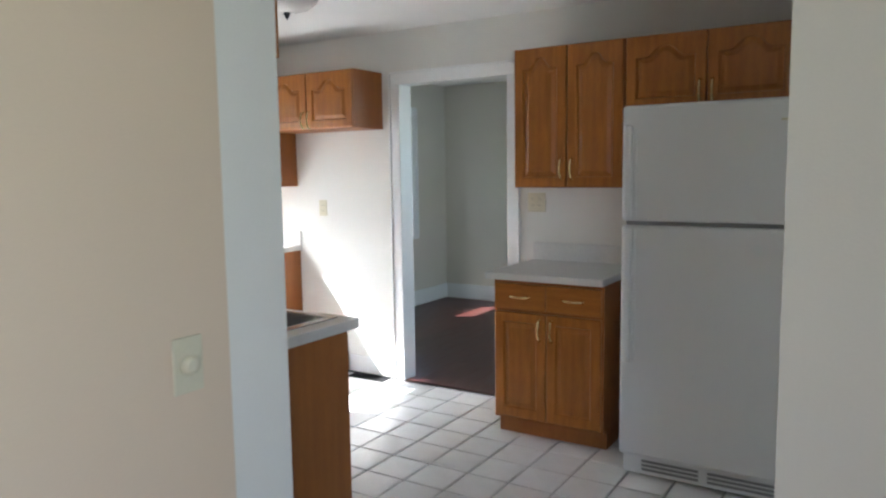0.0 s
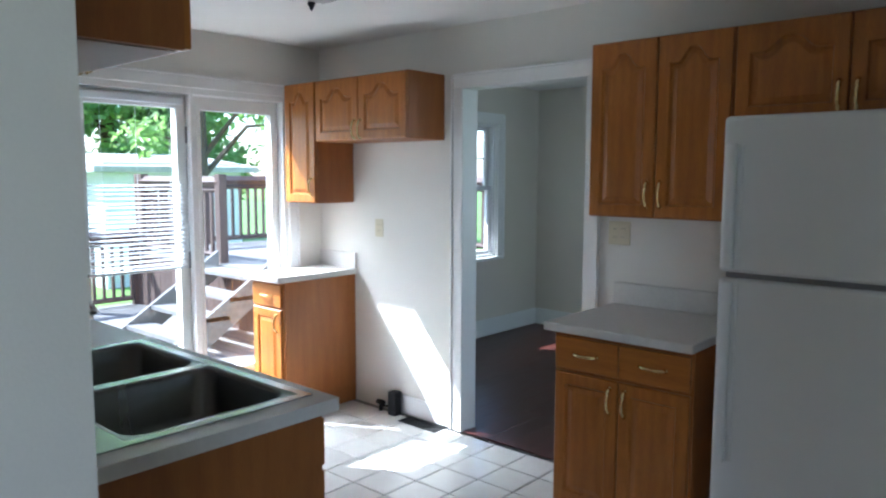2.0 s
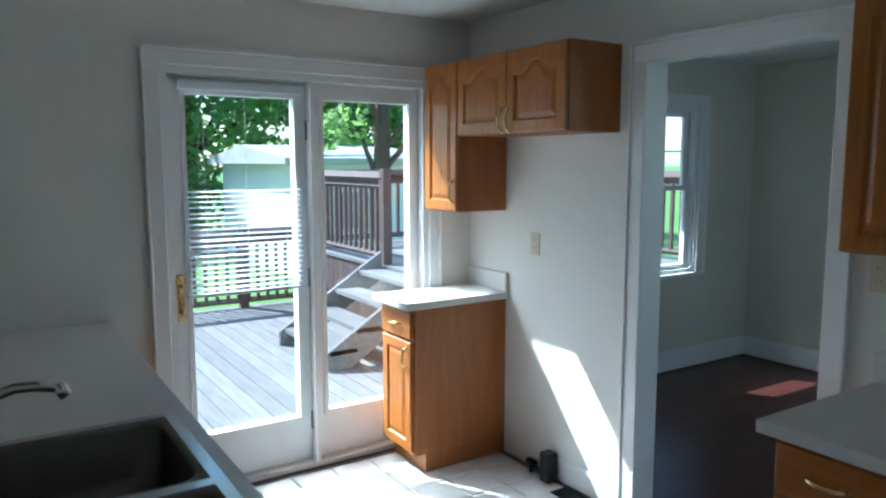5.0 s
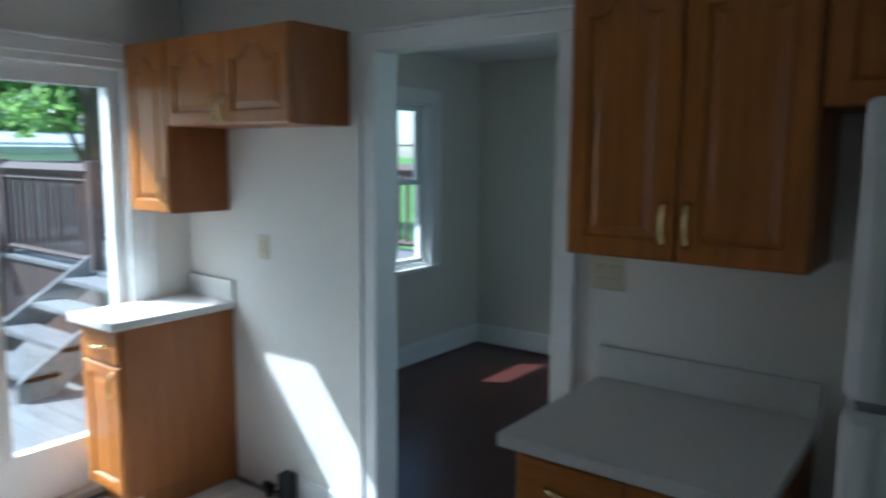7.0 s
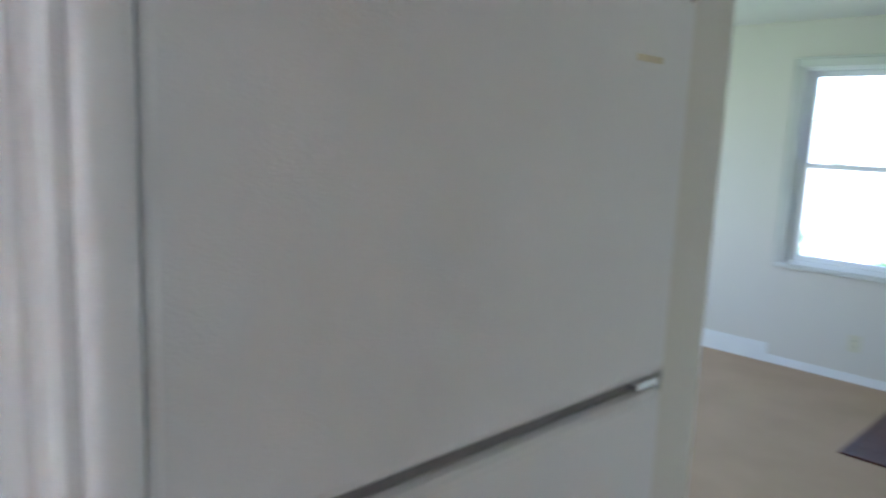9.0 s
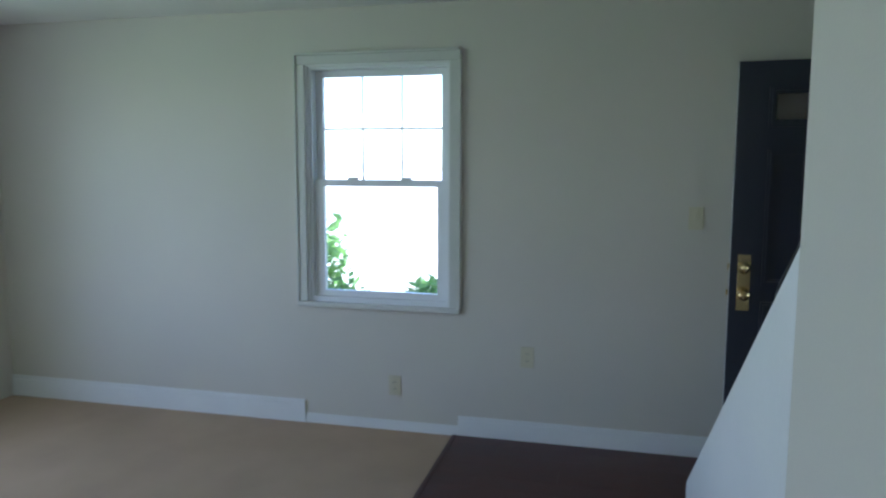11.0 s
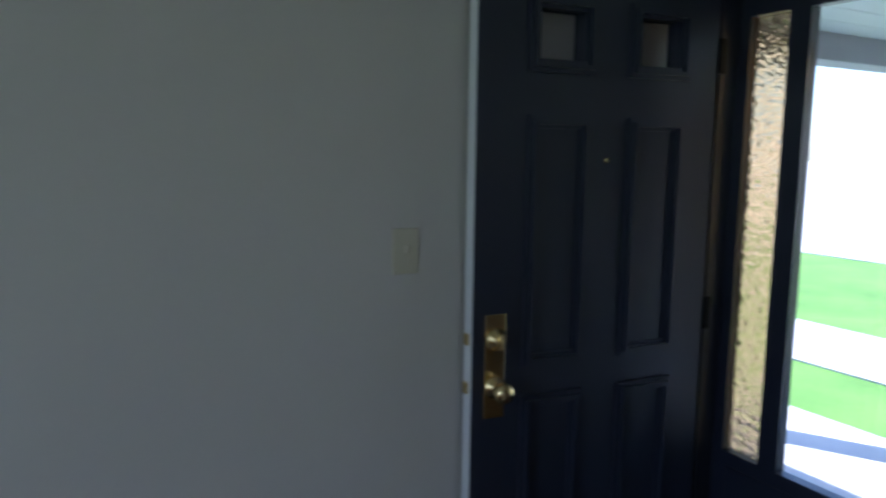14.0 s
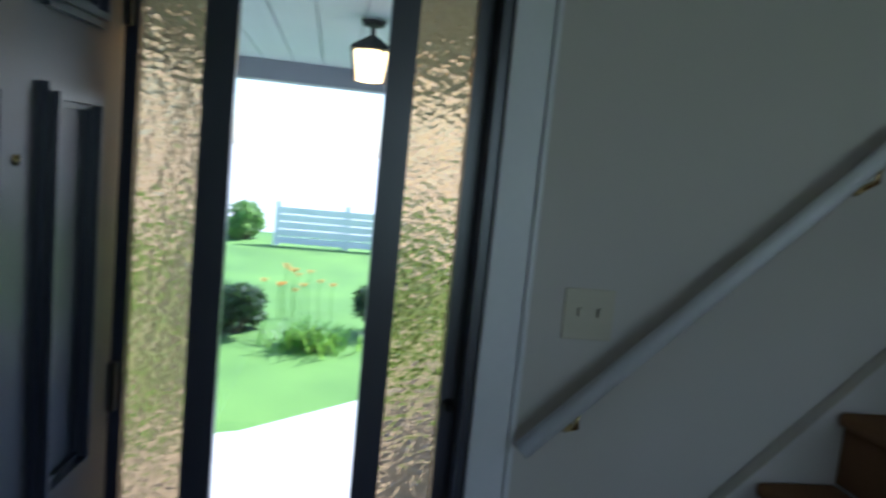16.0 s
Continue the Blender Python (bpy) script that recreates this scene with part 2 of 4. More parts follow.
def slab_with_holes(axis, p0, p1, u0, u1, z0, z1, holes):
    """A wall between p0 and p1 on one axis ('x' or 'y'), along u on the other, with openings (u0, u1, z0, z1)."""
    bm = bmesh.new()
    us = sorted({u0, u1, *[h[0] for h in holes], *[h[1] for h in holes]})
    for a, b in zip(us, us[1:]):
        zs = [(z0, z1)]
        for h in holes:
            if h[0] <= a and h[1] >= b:
                zs = [s for lo, hi in zs for s in ((lo, min(hi, h[2])), (max(lo, h[3]), hi)) if s[1] - s[0] > 1e-4]
        for lo, hi in zs:
            box(bm, *((p0, p1, a, b) if axis == "x" else (a, b, p0, p1)), lo, hi)
    bmesh.ops.remove_doubles(bm, verts=bm.verts, dist=1e-5)
    return bm


# ---- structure ----
CEIL = 2.40
WX, SY = -0.05, -2.82          # kitchen faces of the west and south walls
DWX, DNY = -0.25, 2.98         # dining room faces
XE, YS, LNY = 8.19, -2.50, 2.76  # living room faces
PX0, PX1, PEND = 3.885, 4.005, -0.79   # partition beside the refrigerator

setting("floor_subfloor", boxes((-0.40, 8.34, -2.65, 3.20, -0.30, -0.016), (-0.40, 5.15, -6.6, -2.651, -0.30, -0.0165)), M_GROUT, "grey screed below the floors", "floor")
setting("wall_west_kitchen", slab_with_holes("x", -0.20, WX, SY, -0.001, 0, CEIL, [(-1.70, -0.28, 0.0, 2.06)]), M_WALL, "white painted kitchen wall round the patio door", "wall")
setting("wall_north_kitchen", slab_with_holes("y", 0.0, 0.119, -0.40, PX0, 0, CEIL, [(1.24, 2.09, 0.0, 2.06)]), M_WALL, "white painted kitchen wall with a cased doorway", "wall")
setting("wall_south_kitchen", boxes((-0.20, 2.92, -3.0, SY, 0, CEIL)), M_WALL, "white painted kitchen wall behind the sink", "wall")
setting("wall_hall_west", boxes((2.72, 2.925, -6.5, -3.0, 0, CEIL)), M_BEIGE, "beige painted hall wall with a dimmer switch", "wall")
setting("wall_hall_south", boxes((2.72, 5.15, -6.62, -6.5, 0, CEIL)), M_BEIGE, "beige painted wall at the end of the hall", "wall")
# Opening added out of view for the hall fill lamp.
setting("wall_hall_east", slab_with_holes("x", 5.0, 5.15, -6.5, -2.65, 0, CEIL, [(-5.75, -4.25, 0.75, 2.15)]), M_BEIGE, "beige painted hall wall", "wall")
setting("wall_partition", boxes((PX0, PX1, PEND, LNY, 0, CEIL)), M_WALL, "white painted partition beside the refrigerator", "wall")
setting("wall_west_dining", slab_with_holes("x", -0.40, DWX, 0.12, DNY, 0, CEIL, [(1.54, 2.30, 0.76, 2.03)]), M_DINING, "cream painted dining room wall with a window", "wall")
# The openings in the next two walls are added for fill lamps.
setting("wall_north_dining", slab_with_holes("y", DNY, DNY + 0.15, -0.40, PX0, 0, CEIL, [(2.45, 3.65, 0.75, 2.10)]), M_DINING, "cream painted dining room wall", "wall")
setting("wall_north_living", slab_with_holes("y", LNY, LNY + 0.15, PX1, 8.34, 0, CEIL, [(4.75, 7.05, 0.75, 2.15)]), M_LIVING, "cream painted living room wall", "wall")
setting("wall_east_living", slab_with_holes("x", XE, XE + 0.15, YS - 0.15, LNY, 0, CEIL, [(-0.222, 0.632, 0.74, 2.10)]), M_LIVING, "cream painted living room wall with a window", "wall")
setting("wall_entry", slab_with_holes("y", YS - 0.15, YS, 3.97, XE, 0, CEIL + 0.0, [(7.31, 8.135, 0.0, 2.08)]), M_LIVING, "cream painted entry wall beside the stairs", "wall")
setting("wall_stair_end", boxes((3.97, 4.10, YS, -1.70, 0, CEIL), (4.10, 5.68, -1.80, -1.43, 0, CEIL)), M_LIVING, "beige painted wall closing the stairs", "wall")
setting("ceiling", boxes((-0.40, 8.34, -2.65, 3.20, CEIL, CEIL + 0.18), (-0.40, 5.15, -6.62, -2.651, CEIL, CEIL + 0.18)), M_CEIL, "white painted ceiling", "ceiling")
setting("floor_dining_base", boxes((DWX, PX0, 0.06, DNY, -0.016, -0.006)), M_WOODF, "dark floor base", "floor")
setting("floor_living_carpet", boxes((3.93, XE, PEND, LNY, -0.016, 0.010), (3.93, XE, YS, PEND, -0.016, 0.0095)), M_CARPET, "beige cut pile carpet", "floor")

# ---- kitchen cabinets ----
def outline(w, h, inset, arch, n=24, per=6):
    """A closed line round a panel, arched at its top: bottom, right, top, left."""
    x0, x1, z0, z1 = inset, w - inset, inset, h - inset
    pts = [(x0 + (x1 - x0) * k / per, z0) for k in range(per)]
    sh = z1 - arch
    pts += [(x1, z0 + (sh - z0) * k / per) for k in range(per)]
    for k in range(n):
        u = k / n
        x = x1 + (x0 - x1) * u
        s = min(u, 1 - u)
        lift = 0.0 if s < 0.16 else 0.5 - 0.5 * math.cos(math.pi * min(1, (s - 0.16) / 0.30))
        pts.append((x, sh + arch * lift))
    pts += [(x0, sh + (z0 - sh) * k / per) for k in range(per)]
    return pts


def door_mesh(w, h, arch=0.0, stile=0.052):
    """A raised panel door: front at y = -0.02, back at y = 0, corner at the origin."""
    bm = bmesh.new()
    rows = [(outline(w, h, 0.0, 0.0), 0.0), (outline(w, h, 0.0, 0.0), -0.015), (outline(w, h, 0.005, 0.0), -0.020),
            (outline(w, h, stile, arch), -0.020), (outline(w, h, stile + 0.006, arch), -0.010), (outline(w, h, stile + 0.012, arch), -0.010),
            (outline(w, h, stile + 0.034, arch * 0.92), -0.018)]
    rings = [[bm.verts.new((x, y, z)) for x, z in pts] for pts, y in rows]
    for a, b in zip(rings, rings[1:]):
        for k in range(len(a)):
            bm.faces.new((a[k], a[(k + 1) % len(a)], b[(k + 1) % len(a)], b[k]))
    bm.faces.new(rings[-1])
    bm.faces.new(rings[0][::-1])
    return bm


def drawer_mesh(w, h):
    bm = bmesh.new()
    box(bm, 0, w, -0.02, 0, 0, h, 0.004)
    return bm


def pull(parent, x, z, vertical=True, length=0.108, y=-0.02):
    """A brass bow pull with flared feet."""
    bm = bmesh.new()
    ax = Vector((0, 0, 1)) if vertical else Vector((1, 0, 0))
    c = Vector((x, y, z))
    pts, rad = [], []
    for k in range(13):
        u = k / 12
        pts.append(c + ax * (u - 0.5) * length + Vector((0, -0.006 - 0.022 * math.sin(math.pi * u) ** 0.7, 0)))
        rad.append(0.0055 + 0.0025 * abs(math.cos(math.pi * u)))
    tube(bm, pts, rad, 8)
    for s in (-0.5, 0.5):
        turned(bm, c + ax * s * length, (0, -1, 0), [(0, 0.010), (0.003, 0.010), (0.006, 0.006), (0.010, 0.005)], 12)
    return part("handle", bm, M_BRASS, parent, "polished brass bow pull", smooth=True)


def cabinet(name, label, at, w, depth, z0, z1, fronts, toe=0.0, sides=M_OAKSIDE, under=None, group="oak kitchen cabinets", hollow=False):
    """A cabinet whose back is at y = 0 and whose fronts look to -y. fronts: (kind, x, z, w, h, arch, handle)."""
    root = thing(name, label, "cabinet", group, at)
    d = depth - 0.021
    rows = [(0, w, -d, 0, z0 + toe, z1)]
    if toe:
        rows.append((0.0, w, -d + 0.06, 0, z0, z0 + toe))
    if hollow:
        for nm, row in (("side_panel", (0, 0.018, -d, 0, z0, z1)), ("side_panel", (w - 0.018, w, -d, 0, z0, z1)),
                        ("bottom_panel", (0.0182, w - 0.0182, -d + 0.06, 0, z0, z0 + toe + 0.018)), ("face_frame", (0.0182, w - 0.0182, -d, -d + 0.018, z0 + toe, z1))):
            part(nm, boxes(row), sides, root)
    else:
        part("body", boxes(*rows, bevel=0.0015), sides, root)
    if under is not None:
        part("underside", boxes((0.012, w - 0.012, -d + 0.015, -0.012, z0 - 0.004, z0 - 0.0005)), under, root, "pale painted underside")
    for kind, x, z, fw, fh, arch, hx, hz in fronts:
        bm = door_mesh(fw, fh, arch) if kind == "door" else drawer_mesh(fw, fh)
        ob = part("door" if kind == "door" else "drawer_front", bm, M_OAK if kind == "door" else M_OAKH, root)
        ob.location = (x, -d - 0.0005, z)
        pull(ob, hx, hz, kind == "door")
    return root


def counter_slab(name, label, at, x0, x1, y0, y1, cut=None, splash=()):
    root = thing(name, label, "countertop", "", at)
    rows = [(x0, x1, y0, y1, 0.876, 0.914)]
    if cut:
        a, b, c, d = cut
        bm = bmesh.new()
        rings = [[bm.verts.new((x, y, z)) for x, y in q] for q in (((x0, y0), (x1, y0), (x1, y1), (x0, y1)), ((a, c), (b, c), (b, d), (a, d))) for z in (0.876, 0.914)]
        for p, q in ((0, 1), (1, 3), (3, 2), (2, 0)):
            for k in range(4):
                bm.faces.new((rings[p][k], rings[p][(k + 1) % 4], rings[q][(k + 1) % 4], rings[q][k]))
    else:
        bm = boxes(*rows, bevel=0.005)
    part("slab", bm, M_COUNTER, root)
    for s in splash:
        part("backsplash", boxes(s, bevel=0.004), M_COUNTER, root)
    return root


# north-west corner: base unit with one drawer and one door, tall wall unit and two short ones over the range space
cabinet("base_cabinet", "honey oak base cabinet with one drawer beside the patio door", pose(-0.03, -0.003, 0), 0.335, 0.60, 0, 0.876,
        [("drawer", 0.015, 0.715, 0.30, 0.14, 0, 0.15, 0.07), ("door", 0.015, 0.115, 0.30, 0.585, 0.0, 0.262, 0.50)], toe=0.10)
counter_slab("countertop_corner", "pale grey laminate countertop on the corner base cabinet", pose(0, 0, 0), -0.045, 0.325, -0.645, -0.003, splash=[(-0.045, 0.325, -0.022, -0.003, 0.9145, 1.02)])
cabinet("wall_cabinet", "tall honey oak wall cabinet with one arched door", pose(-0.02, -0.003, 0), 0.318, 0.325, 1.36, 2.13,
        [("door", 0.004, 1.364, 0.310, 0.762, 0.06, 0.280, 0.10)])
cabinet("wall_cabinet", "short honey oak wall cabinet over the empty range space", pose(0.300, -0.003, 0), 0.81, 0.325, 1.75, 2.13,
        [("door", 0.004, 1.754, 0.400, 0.372, 0.06, 0.375, 0.06), ("door", 0.408, 1.754, 0.398, 0.372, 0.06, 0.025, 0.06)])
# beside the dining doorway
NUX = 2.275
cabinet("wall_cabinet", "honey oak wall cabinet with two arched doors and brass pulls", pose(NUX, -0.003, 0), 0.635, 0.325, 1.36, 2.13,
        [("door", 0.004, 1.364, 0.310, 0.762, 0.06, 0.284, 0.10), ("door", 0.321, 1.364, 0.310, 0.762, 0.06, 0.028, 0.10)])
cabinet("wall_cabinet", "short honey oak wall cabinet above the refrigerator", pose(NUX + 0.64, -0.003, 0), 0.81, 0.325, 1.755, 2.13,
        [("door", 0.004, 1.759, 0.400, 0.367, 0.055, 0.372, 0.075), ("door", 0.408, 1.759, 0.398, 0.367, 0.055, 0.028, 0.075)])
cabinet("base_cabinet", "honey oak base cabinet with two drawers beside the refrigerator", pose(NUX + 0.01, -0.003, 0), 0.624, 0.605, 0, 0.876,
        [("drawer", 0.010, 0.715, 0.300, 0.14, 0, 0.150, 0.07), ("drawer", 0.314, 0.715, 0.300, 0.14, 0, 0.150, 0.07),
         ("door", 0.010, 0.115, 0.300, 0.585, 0.0, 0.268, 0.50), ("door", 0.314, 0.115, 0.300, 0.585, 0.0, 0.033, 0.50)], toe=0.10)
counter_slab("countertop", "pale grey laminate countertop beside the refrigerator", pose(0, 0, 0), NUX - 0.022, NUX + 0.645, -0.642, -0.003, splash=[(NUX - 0.022, NUX + 0.645, -0.022, -0.003, 0.9145, 1.02)])
# sink run on the south wall: fronts look north
SINK_X1 = 2.43
S_TURN = pose(0, 0, 0, 0, 0, 180)
run = [(1.30, 1.11, "sink base cabinet"), (0.63, 0.668, "base cabinet"), (-0.04, 0.668, "base cabinet")]
for x0, w, what in run:
    cabinet("base_cabinet", f"honey oak {what} with two doors under the sink counter", pose(x0 + w, SY + 0.003, 0) @ S_TURN, w, 0.845, 0, 0.876,
            [("drawer", 0.012, 0.715, w / 2 - 0.016, 0.14, 0, w / 4, 0.07), ("drawer", w / 2 + 0.004, 0.715, w / 2 - 0.016, 0.14, 0, w / 4, 0.07),
             ("door", 0.012, 0.115, w / 2 - 0.016, 0.585, 0, w / 2 - 0.05, 0.50), ("door", w / 2 + 0.004, 0.115, w / 2 - 0.016, 0.585, 0, 0.033, 0.50)], toe=0.10, hollow=True)
SK = (1.33, 2.36, -2.59, -1.985)   # sink opening x0 x1 y0 y1
counter_slab("countertop_sink", "pale grey laminate countertop with a steel sink let in", pose(0, 0, 0), -0.045, SINK_X1, SY + 0.003, -1.945,
             cut=(SK[0] + 0.03, SK[1] - 0.03, SK[2] + 0.03, SK[3] - 0.03), splash=[(-0.045, SINK_X1, SY + 0.003, SY + 0.022, 0.9145, 1.02)])
cabinet("wall_cabinet", "short honey oak wall cabinet above the sink", pose(2.56, SY + 0.003, 0) @ S_TURN, 1.128, 0.38, 1.80, 2.13,
        [("door", 0.004, 1.804, 0.556, 0.322, 0.05, 0.53, 0.06), ("door", 0.566, 1.804, 0.556, 0.322, 0.05, 0.028, 0.06)], under=M_CAVITY)
cabinet("wall_cabinet", "tall honey oak wall cabinet beside the sink", pose(1.43, SY + 0.003, 0) @ S_TURN, 0.62, 0.40, 1.38, 2.13,
        [("door", 0.004, 1.384, 0.304, 0.742, 0.06, 0.276, 0.10), ("door", 0.312, 1.384, 0.304, 0.742, 0.06, 0.028, 0.10)])


# ---- refrigerator ----
def refrigerator():
    r = thing("refrigerator", "white top-freezer refrigerator standing beside the counter", "refrigerator")
    x0, x1, yb, yf, top = 3.062, 3.868, -0.06, -0.805, 1.742
    part("cabinet", boxes((x0, x1, yf + 0.075, yb, 0.03, top - 0.012), bevel=0.012), M_FRIDGE, r)
    part("gasket", boxes((x0 + 0.012, x1 - 0.012, yf + 0.062, yf + 0.075, 0.10, top - 0.02)), M_GASKET, r, "grey rubber door gasket")
    for name, z0, z1 in (("freezer_door", 1.222, top), ("fridge_door", 0.115, 1.203)):
        bm = bmesh.new()
        box(bm, x0, x1, yf, yf + 0.062, z0, z1, 0.016, 3)
        d = part(name, bm, M_FRIDGE, r)
        g = bmesh.new()
        za, zb = (1.232, 1.655) if name == "freezer_door" else (0.56, 1.195)
        box(g, x0 + 0.016, x0 + 0.052, yf - 0.026, yf + 0.004, za, zb, 0.011, 3)
        box(g, x0 + 0.058, x0 + 0.070, yf - 0.006, yf + 0.002, za + 0.01, zb - 0.01, 0.003)
        part("handle", g, M_FRIDGE, d, "white moulded handle", smooth=True)
    part("divider", boxes((x0 + 0.02, x1 - 0.06, yf + 0.02, yf + 0.06, 1.2035, 1.2215)), M_GASKET, r, "dark gap between the doors")
    part("hinge", boxes((x1 - 0.07, x1 - 0.012, yf + 0.004, yf + 0.055, 1.206, 1.219), bevel=0.003), M_CHROME, r, "bright steel hinge")
    part("top_hinge", boxes((x1 - 0.09, x1 - 0.015, yf + 0.012, yf + 0.11, top - 0.004, top + 0.012), bevel=0.004), M_FRIDGE, r)
    gr = part("kick_grille", boxes((x0 + 0.01, x1 - 0.01, yf + 0.045, yf + 0.075, 0.015, 0.108), bevel=0.004), M_FRIDGE, r)
    for a, b in ((x0 + 0.10, x0 + 0.36), (x0 + 0.40, x0 + 0.68)):
        for k in range(3):
            part("slot", boxes((a, b, yf + 0.0425, yf + 0.046, 0.034 + 0.02 * k, 0.046 + 0.02 * k)), M_GASKET, gr, "dark air slot")
    part("badge", boxes((x1 - 0.145, x1 - 0.085, yf - 0.001, yf + 0.001, 1.648, 1.656)), M_PLATE, r, "small tan badge")


refrigerator()


# ---- sink and tap ----
def rounded(x0, x1, y0, y1, r, n=6):
    pts = []
    for cx, cy, a0 in ((x1 - r, y1 - r, 0), (x0 + r, y1 - r, 90), (x0 + r, y0 + r, 180), (x1 - r, y0 + r, 270)):
        pts += [(cx + r * math.cos(radians(a0 + 90 * k / n)), cy + r * math.sin(radians(a0 + 90 * k / n))) for k in range(n + 1)]
    return pts


def sink():
    s = thing("sink", "double bowl stainless steel sink let into the counter", "sink")
    x0, x1, y0, y1 = SK
    mid = (x0 + x1) / 2
    part("rim", boxes((x0, x1, y1 - 0.030, y1, 0.9142, 0.919), (x0, x1, y0, y0 + 0.075, 0.9142, 0.919), (x0, x0 + 0.03, y0 + 0.075, y1 - 0.03, 0.9142, 0.919),
                      (x1 - 0.03, x1, y0 + 0.075, y1 - 0.03, 0.9142, 0.919), (mid - 0.018, mid + 0.018, y0 + 0.075, y1 - 0.03, 0.9142, 0.919)), M_STEEL, s)
    for a, b in ((x0 + 0.03, mid - 0.018), (mid + 0.018, x1 - 0.03)):
        bm = bmesh.new()
        c, d = y0 + 0.075, y1 - 0.03
        rings = []
        for ins, z, rad in ((0.0, 0.9185, 0.004), (0.012, 0.918, 0.06), (0.018, 0.905, 0.065), (0.026, 0.78, 0.07), (0.045, 0.745, 0.09), (0.09, 0.735, 0.06)):
            rings.append([bm.verts.new((x, y, z)) for x, y in rounded(a + ins, b - ins, c + ins, d - ins, rad)])
        for p, q in zip(rings, rings[1:]):
            for k in range(len(p)):
                bm.faces.new((p[k], p[(k + 1) % len(p)], q[(k + 1) % len(p)], q[k]))
        bm.faces.new(rings[-1])
        bowl = part("bowl", bm, M_BOWL, s, "brushed steel bowl, darkened for the dim surroundings it mirrors", smooth=True)
        g = bmesh.new()
        turned(g, ((a + b) / 2, (c + d) / 2, 0.7345), (0, 0, 1), [(0, 0.045), (0.004, 0.045), (0.006, 0.035), (0.003, 0.012)], 20)
        part("drain", g, M_CHROME, bowl, "chrome drain")


sink()


def tap():
    t = thing("faucet", "chrome kitchen faucet with a long low spout on the sink", "faucet")
    x, y, z = 1.54, SK[2] + 0.035, 0.9192
    part("base_plate", boxes((x - 0.11, x + 0.11, y - 0.026, y + 0.026, z, z + 0.018), bevel=0.006), M_CHROME, t)
    bm = bmesh.new()
    turned(bm, (x, y, z + 0.018), (0, 0, 1), [(0, 0.026), (0.03, 0.024), (0.055, 0.022), (0.07, 0.016), (0.075, 0.004)], 18)
    part("body", bm, M_CHROME, t, smooth=True)
    bm = bmesh.new()
    pts = [(x, y + 0.015, z + 0.05)] + [(x + 0.012 * k, y + 0.015 + 0.042 * k, z + 0.075 + 0.13 * math.sin(0.5 * math.pi * min(1, k / 4.5)) - 0.004 * max(0, k - 5)) for k in range(1, 7)]
    tube(bm, pts, [0.013, 0.0125, 0.012, 0.012, 0.012, 0.013, 0.0155], 12)
    tube(bm, [pts[-1], (pts[-1][0] + 0.004, pts[-1][1] + 0.014, pts[-1][2] - 0.025)], [0.0155, 0.014], 12)
    part("spout", bm, M_CHROME, t, smooth=True)
    bm = bmesh.new()
    tube(bm, [(x, y, z + 0.09), (x + 0.03, y - 0.01, z + 0.105), (x + 0.085, y - 0.016, z + 0.11)], [0.012, 0.009, 0.007], 10)
    part("lever", bm, M_CHROME, t, smooth=True)
    bm = bmesh.new()
    turned(bm, (x + 0.19, y, z), (0, 0, 1), [(0, 0.024), (0.012, 0.022), (0.02, 0.014), (0.06, 0.013), (0.085, 0.018), (0.10, 0.012)], 16)
    part("side_sprayer", bm, M_CHROME, t, "chrome side sprayer", smooth=True)


tap()


# ---- doorway trim, baseboards ----
def casing(name, axis, face, out, u0, u1, z1, width, label, thick=0.018, z0=0.0, sill=False, paint=None):
    """Flat trim with a rounded back band round an opening, in the plane axis = face, standing out by 'out' (+1 or -1)."""
    root = tagged(thing(name, label, "door casing"), kind="structure")
    a, b = sorted((face + out * 0.001, face + out * thick))
    a2, b2 = sorted((face + out * 0.001, face + out * (thick + 0.010)))

    def bar(nm, p, q, lo, hi, wide=False):
        x, y = (a2, b2) if wide else (a, b)
        part(nm, boxes((x, y, p, q, lo, hi) if axis == "x" else (p, q, x, y, lo, hi), bevel=0.004), paint or M_TRIM, root)

    bar("jamb_trim", u0 - width, u0, z0, z1)
    bar("jamb_trim", u1, u1 + width, z0, z1)
    bar("head_trim", u0 - width, u1 + width, z1, z1 + width)
    bar("back_band", u0 - width - 0.014, u0 - width, z0, z1 + width, True)
    bar("back_band", u1 + width, u1 + width + 0.014, z0, z1 + width, True)
    bar("back_band", u0 - width, u1 + width, z1 + width, z1 + width + 0.014, True)
    if sill:
        bar("sill_trim", u0 - width - 0.01, u1 + width + 0.01, z0 - 0.03, z0, True)
    return root


casing("trim_dining_doorway", "y", 0.0, -1, 1.262, 2.072, 2.04, 0.072, "white painted casing round the dining room doorway")
tagged(part("jamb_dining_doorway", boxes((1.241, 1.260, -0.001, 0.121, 0, 2.04), (2.074, 2.089, -0.001, 0.121, 0, 2.04), (1.241, 2.089, -0.001, 0.121, 2.042, 2.059)), M_TRIM), "white painted door jamb lining", "door jamb", kind="structure")


def baseboard(x0, x1, y0, y1, h=0.13):
    bm = bmesh.new()
    box(bm, x0, x1, y0, y1, 0.0105, h * 0.82)
    dx, dy = (x1 - x0), (y1 - y0)
    if dx > dy:
        box(bm, x0, x1, y0 + dy * 0.3 * (1 if y0 < -0.5 else 0), y1 - dy * 0.3 * (0 if y0 < -0.5 else 1), h * 0.82, h, 0.003)
    else:
        box(bm, x0 + dx * 0.2, x1 - dx * 0.2, y0, y1, h * 0.82, h, 0.003)
    setting("baseboard", bm, M_TRIM, "white painted baseboard", "baseboard")


